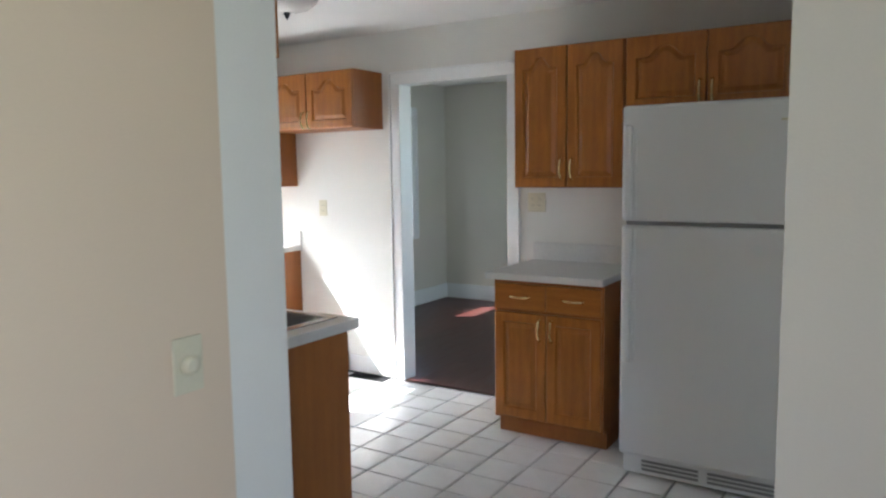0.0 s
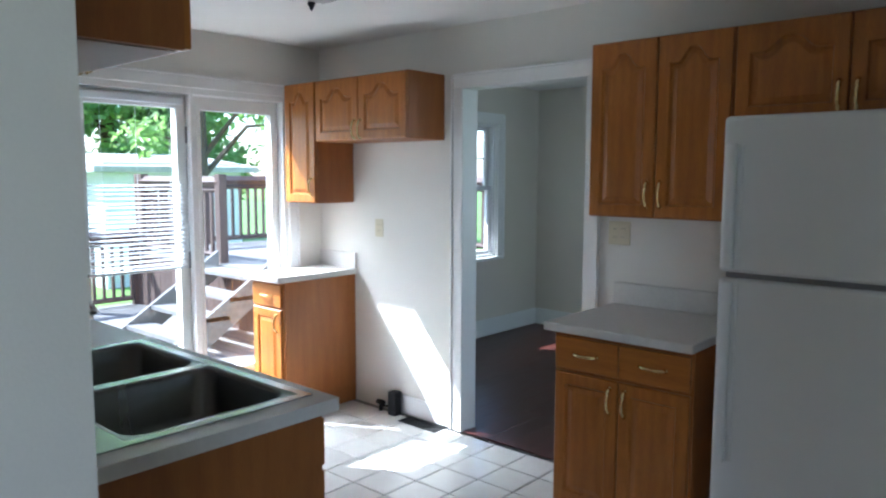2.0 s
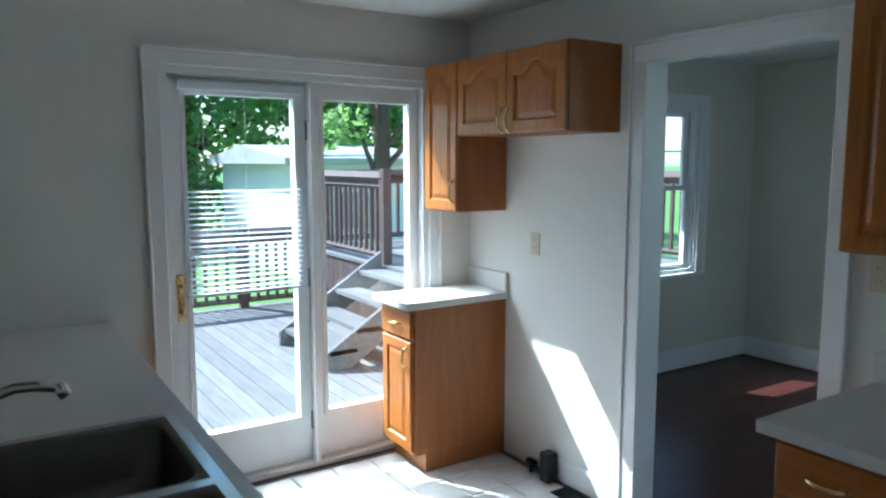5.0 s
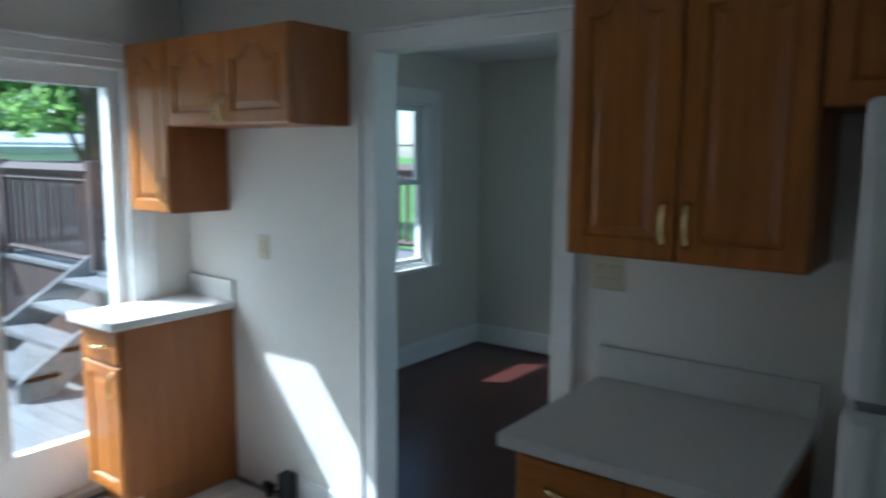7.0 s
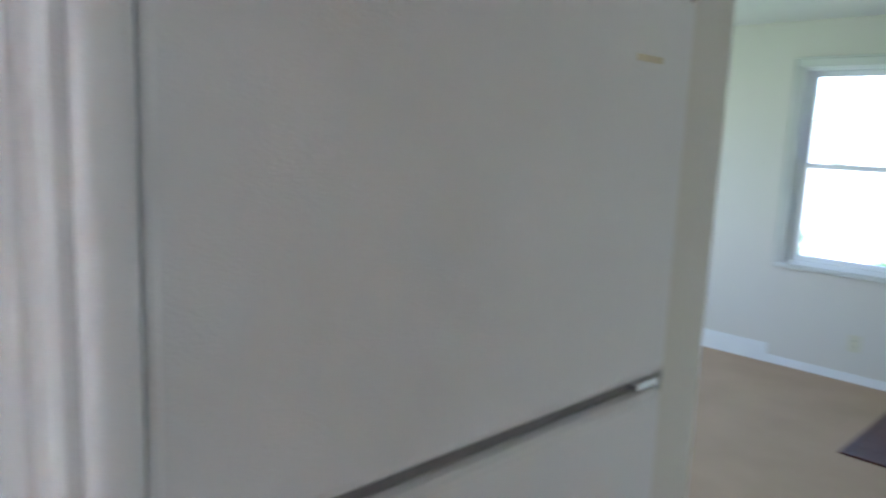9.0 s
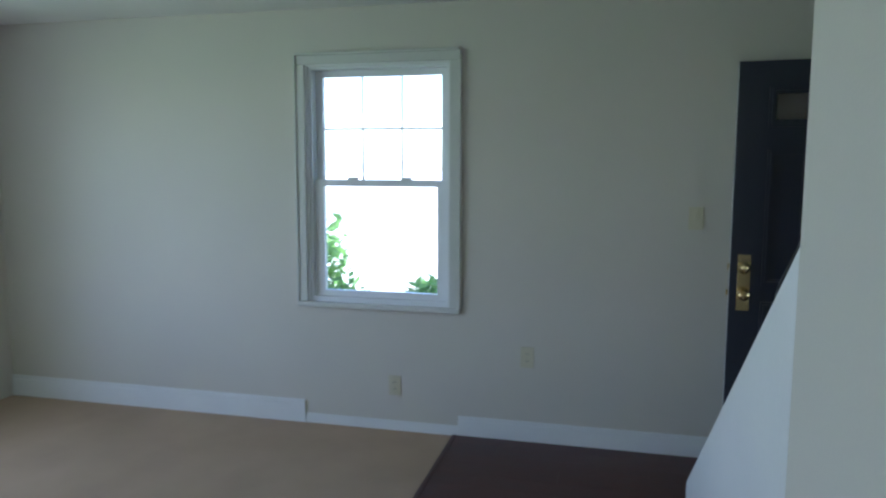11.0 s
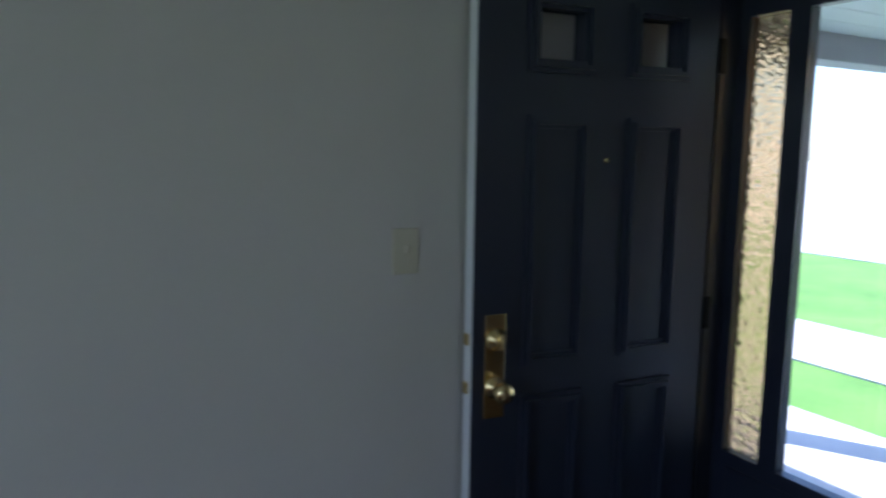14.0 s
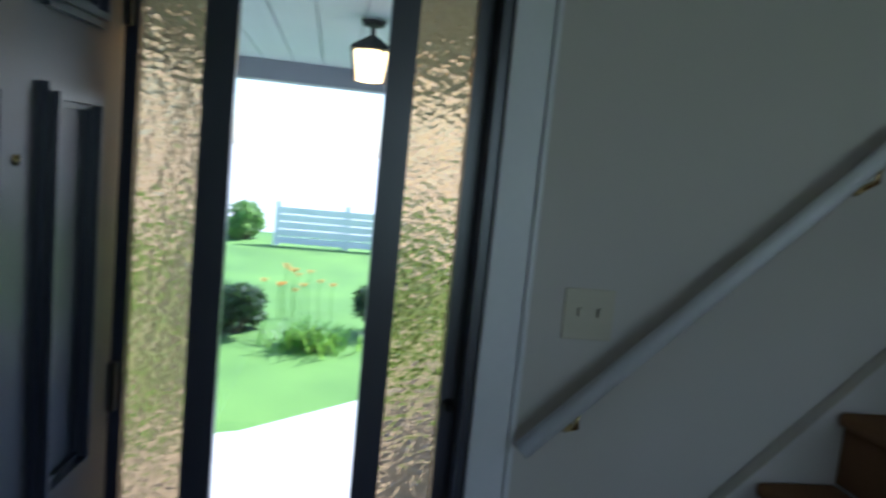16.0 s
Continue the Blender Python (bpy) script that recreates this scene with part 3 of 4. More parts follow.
baseboard(0.77, 1.172, -0.016, -0.001)
baseboard(DWX + 0.001, DWX + 0.018, 0.125, DNY - 0.001, 0.17)
baseboard(DWX + 0.019, PX0 - 0.001, DNY - 0.018, DNY - 0.001, 0.17)
baseboard(XE - 0.016, XE - 0.001, -1.70, -0.27, 0.13)
baseboard(XE - 0.012, XE - 0.001, -0.27, 0.66, 0.07)
baseboard(XE - 0.016, XE - 0.001, 0.66, LNY - 0.001, 0.15)


# ---- windows ----
def sash_window(name, label, axis, inner, outer, u0, u1, z0, z1, meet, grid=(3, 2), side=1):
    """A double-hung window in a wall whose room face is 'inner' and outside face 'outer'."""
    root = tagged(thing(name, label, "window"), kind="structure")
    d = 1 if outer > inner else -1

    def bx(lo, hi, a, b, c, e):
        p, q = sorted((inner + d * lo, inner + d * hi))
        return (p, q, a, b, c, e) if axis == "x" else (a, b, p, q, c, e)

    part("frame", boxes(bx(0.02, 0.13, u0, u0 + 0.03, z0, z1), bx(0.02, 0.13, u1 - 0.03, u1, z0, z1), bx(0.02, 0.13, u0 + 0.03, u1 - 0.03, z1 - 0.03, z1), bx(0.02, 0.13, u0 + 0.03, u1 - 0.03, z0, z0 + 0.03)), M_VINYL, root)
    for nm, za, zb, lo in (("upper_sash", meet - 0.018, z1 - 0.031, 0.085), ("lower_sash", z0 + 0.031, meet + 0.018, 0.045)):
        a, b, r = u0 + 0.031, u1 - 0.031, 0.042 if nm == "upper_sash" else 0.056
        s = part(nm, boxes(bx(lo, lo + 0.035, a, a + r, za, zb), bx(lo, lo + 0.035, b - r, b, za, zb), bx(lo, lo + 0.035, a + r, b - r, zb - 0.036, zb), bx(lo, lo + 0.035, a + r, b - r, za, za + 0.036)), M_VINYL, root)
        p = part("pane", boxes(bx(lo + 0.014, lo + 0.018, a + r, b - r, za + 0.036, zb - 0.036)), M_GLASS, s, "clear window pane")
        p.visible_shadow = False
        if nm == "upper_sash":
            for k in range(1, grid[0]):
                u = a + r + (b - a - 2 * r) * k / grid[0]
                part("grille_bar", boxes(bx(lo + 0.019, lo + 0.025, u - 0.006, u + 0.006, za + 0.036, zb - 0.036)), M_VINYL, s)
            zm = (za + zb) / 2
            part("grille_bar", boxes(bx(lo + 0.0255, lo + 0.031, a + r, b - r, zm - 0.006, zm + 0.006)), M_VINYL, s)
        else:
            for k in (0.3, 0.7):
                u = a + (b - a) * k
                part("sash_lock", boxes(bx(lo - 0.012, lo + 0.02, u - 0.028, u + 0.028, zb, zb + 0.016), bevel=0.004), M_VINYL, s)
    part("stop", boxes(bx(0.0, 0.02, u0, u0 + 0.015, z0, z1), bx(0.0, 0.02, u1 - 0.015, u1, z0, z1), bx(0.0, 0.02, u0 + 0.015, u1 - 0.015, z1 - 0.015, z1)), M_TRIM, root)
    return root


sash_window("window_1", "white double-hung window with a grille in the upper sash", "x", XE, XE + 0.15, -0.221, 0.631, 0.741, 2.099, 1.432)
casing("trim_window_1", "x", XE, -1, -0.217, 0.627, 2.095, 0.05, "painted window casing, trim tone darkened for its backlit side", z0=0.745, sill=True, paint=M_TRIM_DIM)
sash_window("window_2", "white double-hung dining room window", "x", DWX, -0.40, 1.541, 2.299, 0.761, 2.029, 1.42)
casing("trim_window_2", "x", DWX, 1, 1.545, 2.295, 2.025, 0.085, "white painted window casing", z0=0.765, sill=True)


# ---- patio door ----
def patio_door():
    root = tagged(thing("door_patio", "white glazed patio door beside a fixed glazed panel", "patio door"), kind="structure")
    xa, xb = -0.165, -0.115
    y0, y1 = -1.70, -0.28
    part("frame", boxes((-0.195, WX, y0 + 0.001, y0 + 0.035, 0.0, 2.058), (-0.195, WX, y1 - 0.035, y1 - 0.001, 0.0, 2.058), (-0.195, WX, y0 + 0.035, y1 - 0.035, 2.02, 2.058), (-0.195, WX - 0.02, y0 + 0.035, y1 - 0.035, 0.0, 0.03), (-0.19, -0.06, -0.975, -0.955, 0.03, 2.02)), M_TRIM, root)
    for nm, a, b, g0, g1, gz0, gz1 in (("door_leaf", y0 + 0.037, -0.977, -1.575, -1.045, 0.28, 1.935), ("fixed_panel", -0.953, y1 - 0.037, -0.885, -0.375, 0.29, 1.935)):
        leaf = part(nm, slab_with_holes("x", xa, xb, a, b, 0.035, 2.015, [(g0, g1, gz0, gz1)]), M_TRIM, root)
        part("glazing_bead", boxes((xb, xb + 0.010, g0 - 0.022, g0, gz0 - 0.022, gz1 + 0.022), (xb, xb + 0.010, g1, g1 + 0.022, gz0 - 0.022, gz1 + 0.022), (xb, xb + 0.010, g0, g1, gz1, gz1 + 0.022), (xb, xb + 0.010, g0, g1, gz0 - 0.022, gz0)), M_TRIM, leaf)
        p = part("pane", boxes((-0.142, -0.138, g0 + 0.0005, g1 - 0.0005, gz0 + 0.0005, gz1 - 0.0005)), M_GLASS, leaf, "clear door glass")
        p.visible_shadow = False
        if nm == "door_leaf":
            bm = bmesh.new()
            box(bm, xb, xb + 0.006, -1.645, -1.612, 0.86, 1.09, 0.002)
            turned(bm, (xb + 0.005, -1.628, 1.06), (1, 0, 0), [(0, 0.022), (0.014, 0.022), (0.02, 0.012), (0.032, 0.008)], 14)
            tube(bm, [(xb + 0.008, -1.628, 0.89), (xb + 0.04, -1.628, 0.90), (xb + 0.048, -1.628, 0.96), (xb + 0.03, -1.628, 1.02), (xb + 0.008, -1.628, 1.03)], 0.008, 8)
            turned(bm, (xb + 0.005, -1.628, 0.89), (1, 0, 0), [(0, 0.02), (0.012, 0.02), (0.02, 0.01)], 14)
            part("handle_set", bm, M_BRASS, leaf, "brass handle set", smooth=True)
            for z in (0.25, 1.02, 1.78):
                part("hinge", boxes((xb, xb + 0.008, -0.985, -0.965, z - 0.05, z + 0.05), bevel=0.002), M_GASKET, leaf, "dark hinge")


patio_door()
casing("trim_patio_door", "x", WX, 1, -1.695, -0.285, 2.055, 0.065, "white painted patio door casing")


def blind():
    root = thing("venetian_blind", "white venetian blind half drawn over the patio door glass", "blind")
    part("headrail", boxes((-0.105, -0.072, -1.61, -1.01, 1.955, 1.995), bevel=0.003), M_BLIND, root)
    rnd = random.Random(4)
    z = 1.48
    while z > 1.0:
        bm = bmesh.new()
        open_part = z > 1.45
        tilt = 0.002 if open_part else 0.004
        y0, y1 = -1.585 + rnd.uniform(-0.006, 0.006), -1.02
        pts = [(-0.102, tilt * 0.5 + 0.0), (-0.089, 0.003), (-0.076, -tilt * 0.5)]
        top = [[bm.verts.new((x, y, z + dz + (0.004 if y == y0 else 0.0) * rnd.uniform(-1, 1))) for x, dz in pts] for y in (y0, y1)]
        low = [[bm.verts.new((v.co.x, v.co.y, v.co.z - 0.0012)) for v in r] for r in top]
        for a, b in ((0, 1), (1, 2)):
            bm.faces.new((top[0][a], top[0][b], top[1][b], top[1][a]))
            bm.faces.new((low[0][a], low[1][a], low[1][b], low[0][b]))
        for r in (0, 1):
            bm.faces.new((top[r][0], top[r][1], top[r][2], low[r][2], low[r][1], low[r][0]))
        for c in (0, 2):
            bm.faces.new((top[0][c], top[1][c], low[1][c], low[0][c]))
        part("slat", bm, M_BLIND, root)
        z -= 0.026
    part("bottom_rail", boxes((-0.104, -0.074, -1.60, -1.01, 0.975, 0.99), bevel=0.003), M_BLIND, root)
    for y in (-1.50, -1.30, -1.10):
        bm = bmesh.new()
        tube(bm, [(-0.089, y, 0.98), (-0.089, y, 1.955)], 0.0012, 5)
        part("cord", bm, M_BLIND, root)


blind()


# ---- small fittings ----
def wall_plate(name, label, axis, face, out, u, z, kind="switch", gangs=1, w=0.072, h=0.116):
    root = thing(name, label, "wall plate")
    w = w * (1.62 if gangs == 2 else 1)

    def bx(lo, hi, a, b, c, e):
        p, q = sorted((face + out * lo, face + out * hi))
        return (p, q, a, b, c, e) if axis == "x" else (a, b, p, q, c, e)

    part("plate", boxes(bx(0.0005, 0.006, u - w / 2, u + w / 2, z - h / 2, z + h / 2), bevel=0.002), M_PLATE, root)
    for g in range(gangs):
        c = u + (g - (gangs - 1) / 2) * 0.046
        if kind == "switch":
            part("toggle", boxes(bx(0.006, 0.016, c - 0.005, c + 0.005, z - 0.004, z + 0.016), bevel=0.002), M_PLATE, root)
        elif kind == "dimmer":
            bm = bmesh.new()
            ax = Vector((out, 0, 0)) if axis == "x" else Vector((0, out, 0))
            o = Vector((face + out * 0.006, c, z)) if axis == "x" else Vector((c, face + out * 0.006, z))
            turned(bm, o, ax, [(0, 0.020), (0.004, 0.019), (0.016, 0.016), (0.018, 0.012), (0.018, 0.001)], 20)
            part("knob", bm, M_PLATE, root, "almond dimmer knob", smooth=True)
        else:
            for dz in (-0.02, 0.02):
                part("socket", boxes(bx(0.006, 0.008, c - 0.017, c + 0.017, z + dz - 0.014, z + dz + 0.014), bevel=0.002), M_PLATE, root)
                for du in (-0.006, 0.006):
                    part("slot", boxes(bx(0.008, 0.0085, c + du - 0.001, c + du + 0.001, z + dz - 0.004, z + dz + 0.006)), M_BLACKPL, root)
        for dz in (-0.030, 0.030) if kind != "outlet" else (0.0,):
            part("screw", boxes(bx(0.006, 0.0072, c - 0.003, c + 0.003, z + dz - 0.003, z + dz + 0.003), bevel=0.001), M_PLATE, root)
    return root


wall_plate("outlet", "almond outlet plate on the range wall", "y", 0.0, -1, 0.545, 1.20, "outlet")
wall_plate("outlet", "almond double switch and outlet plate under the wall cabinet", "y", 0.0, -1, 2.268, 1.262, "outlet", 2)
wall_plate("dimmer_switch", "almond dimmer switch plate with a round knob", "x", 2.925, 1, -3.112, 1.078, "dimmer")
wall_plate("outlet", "almond outlet plate low on the living room wall", "x", XE, -1, 0.105, 0.275, "outlet")
wall_plate("outlet", "almond cable plate low on the living room wall", "x", XE, -1, -0.655, 0.49, "outlet")
wall_plate("light_switch", "almond light switch beside the front door", "x", XE, -1, -1.50, 1.27, "switch")
wall_plate("light_switch", "almond double light switch above the stair rail", "y", YS, 1, 7.07, 1.25, "switch", 2)


def ceiling_lamp():
    r = thing("ceiling_lamp", "white opal glass ceiling lamp with a dark finial", "ceiling lamp")
    o = (1.44, -1.24, CEIL)
    bm = bmesh.new()
    turned(bm, o, (0, 0, -1), [(0.0005, 0.10), (0.02, 0.10), (0.025, 0.095)], 28)
    part("canopy", bm, M_TRIM, r, smooth=True)
    bm = bmesh.new()
    turned(bm, o, (0, 0, -1), [(0.025, 0.15), (0.04, 0.165), (0.07, 0.155), (0.10, 0.115), (0.118, 0.06), (0.122, 0.01)], 32)
    part("shade", bm, M_OPAL, r, smooth=True)
    bm = bmesh.new()
    turned(bm, o, (0, 0, -1), [(0.12, 0.014), (0.128, 0.018), (0.138, 0.012), (0.15, 0.007), (0.158, 0.001)], 16)
    part("finial", bm, M_BLACKPL, r, "dark metal finial", smooth=True)


ceiling_lamp()


def gas_stub():
    r = thing("gas_connection", "black capped gas pipe stub on the floor of the range space", "pipe")
    part("box", boxes((0.70, 0.765, -0.085, -0.02, 0.0, 0.155), bevel=0.006), M_BLACKPL, r)
    bm = bmesh.new()
    tube(bm, [(0.60, -0.05, 0.0), (0.60, -0.05, 0.07)], 0.014, 10)
    tube(bm, [(0.57, -0.05, 0.055), (0.63, -0.05, 0.055)], 0.017, 10)
    tube(bm, [(0.60, -0.05, 0.03), (0.69, -0.05, 0.045)], 0.007, 8)
    part("pipe", bm, M_IRON, r, smooth=True)


gas_stub()


def floor_vent():
    r = thing("floor_vent", "dark bronze floor vent beside the dining doorway", "vent")
    x0, x1, y0, y1 = 0.84, 1.15, -0.13, -0.03
    part("frame", boxes((x0, x1, y0, y0 + 0.012, 0.0005, 0.006), (x0, x1, y1 - 0.012, y1, 0.0005, 0.006), (x0, x0 + 0.012, y0 + 0.012, y1 - 0.012, 0.0005, 0.006), (x1 - 0.012, x1, y0 + 0.012, y1 - 0.012, 0.0005, 0.006)), M_IRON, r)
    part("backing", boxes((x0 + 0.012, x1 - 0.012, y0 + 0.012, y1 - 0.012, 0.0004, 0.0015)), M_BLACKPL, r)
    for k in range(14):
        x = x0 + 0.022 + k * 0.0202
        part("slat", boxes((x, x + 0.007, y0 + 0.012, y1 - 0.012, 0.0018, 0.005)), M_IRON, r)


floor_vent()


# ---- front door, storm door ----
def front_door():
    w, h = 0.785, 2.035
    root = thing("front_door", "open black panelled front door with two small lights and brass locks", "door")
    # local: hinge at the origin, leaf along +x, room face at y = -0.022
    t = 0.022
    lights = [(0.155, 0.30, 1.752, 1.885), (0.47, 0.615, 1.752, 1.885)]
    leaf = part("leaf", slab_with_holes("y", -t, t, 0.016, w, 0.012, h, lights), M_BLACK, root)
    for x0, x1, z0, z1 in lights:
        p = part("pane", boxes((x0, x1, -0.003, 0.003, z0, z1)), M_GLASS, leaf, "small clear light")
        p.visible_shadow = False
    panels = [(0.165, 0.295, 0.98, 1.585), (0.48, 0.61, 0.98, 1.585), (0.165, 0.295, 0.20, 0.84), (0.48, 0.61, 0.20, 0.84)] + lights
    for x0, x1, z0, z1 in panels:
        for s in (-1, 1):
            bm = bmesh.new()
            for lo, hi, out in ((0.0, 0.012, 0.012), (0.012, 0.024, 0.022), (0.024, 0.034, 0.008)):
                ys = sorted((s * t, s * (t + out)))
                a, b, c, d = x0 - 0.03 + lo, x1 + 0.03 - lo, z0 - 0.03 + lo, z1 + 0.03 - lo
                k = hi - lo
                for r in ((a, a + k, *ys, c, d), (b - k, b, *ys, c, d), (a + k, b - k, *ys, d - k, d), (a + k, b - k, *ys, c, c + k)):
                    box(bm, *r)
            part("panel_moulding", bm, M_BLACK, leaf)
    bm = bmesh.new()
    box(bm, w - 0.095, w - 0.035, t, t + 0.004, 0.82, 1.10, 0.0015)
    part("lock_plate", bm, M_BRASS, leaf, "brass lock plate")
    bm = bmesh.new()
    turned(bm, (w - 0.065, t + 0.004, 0.905), (0, 1, 0), [(0, 0.031), (0.006, 0.030), (0.012, 0.013), (0.028, 0.012), (0.036, 0.022), (0.050, 0.028), (0.064, 0.026), (0.072, 0.016), (0.074, 0.001)], 22)
    part("door_knob", bm, M_BRASS, leaf, "polished brass knob", smooth=True)
    bm = bmesh.new()
    turned(bm, (w - 0.065, t + 0.004, 1.035), (0, 1, 0), [(0, 0.031), (0.010, 0.030), (0.014, 0.020), (0.022, 0.019), (0.026, 0.010), (0.027, 0.001)], 22)
    box(bm, w - 0.070, w - 0.060, t + 0.02, t + 0.045, 1.015, 1.055, 0.002)
    part("deadbolt", bm, M_BRASS, leaf, "brass thumb-turn deadbolt", smooth=True)
    part("edge_strip", boxes((w, w + 0.003, -t + 0.002, t - 0.002, 0.02, h - 0.01)), M_TRIM, leaf, "unpainted pale leaf edge")
    part("latch", boxes((w + 0.003, w + 0.012, -0.010, 0.010, 0.89, 0.92), (w + 0.003, w + 0.010, -0.011, 0.011, 1.02, 1.05)), M_BRASS, leaf)
    bm = bmesh.new()
    turned(bm, (0.39, t, 1.50), (0, 1, 0), [(0, 0.008), (0.003, 0.008), (0.004, 0.004), (0.002, 0.001)], 14)
    part("peephole", bm, M_BRASS, leaf, "small brass peephole", smooth=True)
    for z in (0.25, 1.05, 1.80):
        part("hinge", boxes((-0.008, 0.016, t - 0.008, t + 0.008, z - 0.05, z + 0.05), bevel=0.003), M_IRON, leaf)
    root.matrix_world = pose(8.080, YS + 0.052, 0, 0, 0, 90 + DOOR_TURN)


DOOR_TURN = -5.0
front_door()


def storm_door():
    root = tagged(thing("door_storm", "closed black storm door with clear centre glass and amber rippled side glass", "storm door"), kind="structure")
    y0, y1 = YS - 0.115, YS - 0.075
    x0, x1 = 7.335, 8.110
    g = [(7.372, 7.500), (7.561, 7.878), (7.943, 8.072)]
    zb, zt = 0.585, 1.925
    leaf = part("leaf", slab_with_holes("y", y0, y1, x0, x1, 0.02, 2.045, [(a, b, zb, zt) for a, b in g]), M_BLACK, root)
    part("door_frame", boxes((7.311, 7.334, YS - 0.149, YS - 0.001, 0.0, 2.05), (8.111, 8.134, YS - 0.149, YS - 0.001, 0.0, 2.05), (7.311, 8.134, YS - 0.149, YS - 0.001, 2.051, 2.079)), M_BLACK, root)
    part("threshold", boxes((7.335, 8.110, YS - 0.16, YS + 0.02, 0.002, 0.018), bevel=0.003), M_GASKET, root, "grey metal threshold")
    for k, (a, b) in enumerate(g):
        p = part("pane", boxes((a, b, (y0 + y1) / 2 - 0.003, (y0 + y1) / 2 + 0.003, zb, zt)), M_GLASS if k == 1 else M_AMBER, leaf, "clear storm glass" if k == 1 else "amber rippled glass")
        p.visible_shadow = False
    for a, b in ((7.38, 7.69), (7.74, 8.05)):
        part("kick_panel", boxes((a, b, y1, y1 + 0.010, 0.10, 0.54), bevel=0.004), M_BLACK, leaf)
    bm = bmesh.new()
    turned(bm, (7.353, y1, 1.0), (0, 1, 0), [(0, 0.014), (0.01, 0.012), (0.03, 0.010), (0.034, 0.001)], 12)
    part("latch_button", bm, M_IRON, leaf, smooth=True)


storm_door()
casing("trim_front_door", "y", YS, 1, 7.312, 8.133, 2.081, 0.085, "white painted front door casing")


# ---- stairs ----
RISE, RUN, SX = 0.178, 0.183, 7.335
KNEE = 0.69                      # fall of the low wall and its railing
SY0, SY1 = YS + 0.002, -1.74
STEPS = 11


def stairs():
    root = thing("staircase", "brown carpeted staircase rising along the entry wall", "staircase")
    for k in range(STEPS):
        x1 = SX - RUN * k
        bm = bmesh.new()
        box(bm, x1 - RUN, x1 + 0.025, SY0 + 0.042, SY1 - 0.062, RISE * (k + 1) - 0.035, RISE * (k + 1), 0.014, 3)
        box(bm, x1 - 0.02, x1, SY0 + 0.042, SY1 - 0.062, RISE * k + 0.012 * (k == 0), RISE * (k + 1) - 0.03)
        part("step", bm, M_STAIRC, root)

    def skew(y0, y1, lift, base, name, material, fall, xa, xb):
        bm = bmesh.new()
        za, zb = lift, lift + fall * (xa - xb)
        pts = [(xa, base), (xa, za), (xb, zb), (xb, max(base, zb - 0.34) if base < 0 else base)]
        lo = [bm.verts.new((x, y0, z)) for x, z in pts]
        hi = [bm.verts.new((x, y1, z)) for x, z in pts]
        bm.faces.new(lo)
        bm.faces.new(hi[::-1])
        for k in range(4):
            bm.faces.new((lo[k], lo[(k + 1) % 4], hi[(k + 1) % 4], hi[k]))
        return part(name, bm, material, root)

    skew(SY1 - 0.06, -1.43, 0.21, 0.012, "open_side_wall", M_TRIM, KNEE, 7.40, 5.681)
    part("base_trim", boxes((4.11, 7.415, -1.429, -1.415, 0.012, 0.13), bevel=0.004), M_TRIM, root, "white base trim")
    skew(SY0 + 0.001, SY0 + 0.040, 0.365, 0.012, "skirt_board", M_LIVING, RISE / RUN, 7.19, SX - RUN * STEPS)


stairs()


def railing():
    root = thing("stair_railing", "black wrought iron stair railing with twisted balusters", "railing")
    y = -1.68
    slope = 0.62
    zs = lambda x: 0.21 + KNEE * (7.40 - x)
    xa, xb = 7.00, 5.70
    bm = bmesh.new()
    pts = [(xa + 0.01, y, 1.03), (xa + 0.035, y, 1.045), (xa + 0.035, y, 1.08), (xa, y, 1.12), (xa - 0.06, y, 1.16)]
    top = lambda x: 1.003 + slope * (7.20 - x)
    pts += [(x, y, top(x)) for x in (xa - 0.4, xa - 1.0, xb)]
    tube(bm, pts, 0.019, 10)
    part("handrail", bm, M_IRON, root, smooth=True)
    for k in range(17):
        x = 6.94 - 0.125 * k
        if x < xb:
            break
        bm = bmesh.new()
        z0, z1 = zs(x) - 0.001, top(x) - 0.012
        m = (z0 + z1) / 2
        tube(bm, [(x, y, z0), (x, y, m - 0.12)], 0.0075, 4)
        for s in range(4):
            a = [(x + 0.011 * math.sin(u / 8 * math.pi) * math.cos(u * 0.5 + s * math.pi / 2), y + 0.011 * math.sin(u / 8 * math.pi) * math.sin(u * 0.5 + s * math.pi / 2), m - 0.12 + 0.03 * u) for u in range(9)]
            tube(bm, a, 0.0032, 5)
        tube(bm, [(x, y, m + 0.12), (x, y, z1)], 0.0075, 4)
        part("baluster", bm, M_IRON, root, "twisted iron baluster")
    bm = bmesh.new()
    tube(bm, [(6.98, y, 0.49), (6.98, y, 1.11)], 0.016, 4)
    part("newel_post", bm, M_IRON, root)


railing()


def wall_rail():
    root = thing("wall_handrail", "white painted wooden handrail on the stair wall", "handrail")
    slope = 0.95
    x0, z0 = 7.21, 0.95
    y = YS + 0.065
    bm = bmesh.new()
    tube(bm, [(x0, y, z0), (x0 - 1.4, y, z0 + slope * 1.4)], 0.021, 12)
    part("rail", bm, M_TRIM, root, smooth=True)
    for d in (0.12, 0.75, 1.3):
        bm = bmesh.new()
        x, z = x0 - d, z0 + slope * d
        tube(bm, [(x, YS + 0.001, z - 0.075), (x, YS + 0.02, z - 0.075), (x, y, z - 0.055), (x, y, z - 0.02)], [0.018, 0.008, 0.007, 0.007], 8)
        part("bracket", bm, M_BRASS, root, "small brass bracket", smooth=True)


wall_rail()


# ---- outside, west: deck ----
GZ = -0.75
bm = bmesh.new()
bmesh.ops.create_grid(bm, x_segments=60, y_segments=60, size=300)
for v in bm.verts:
    v.co.z = GZ
setting("ground", bm, M_GRASS, "green lawn reaching to the horizon", "ground")


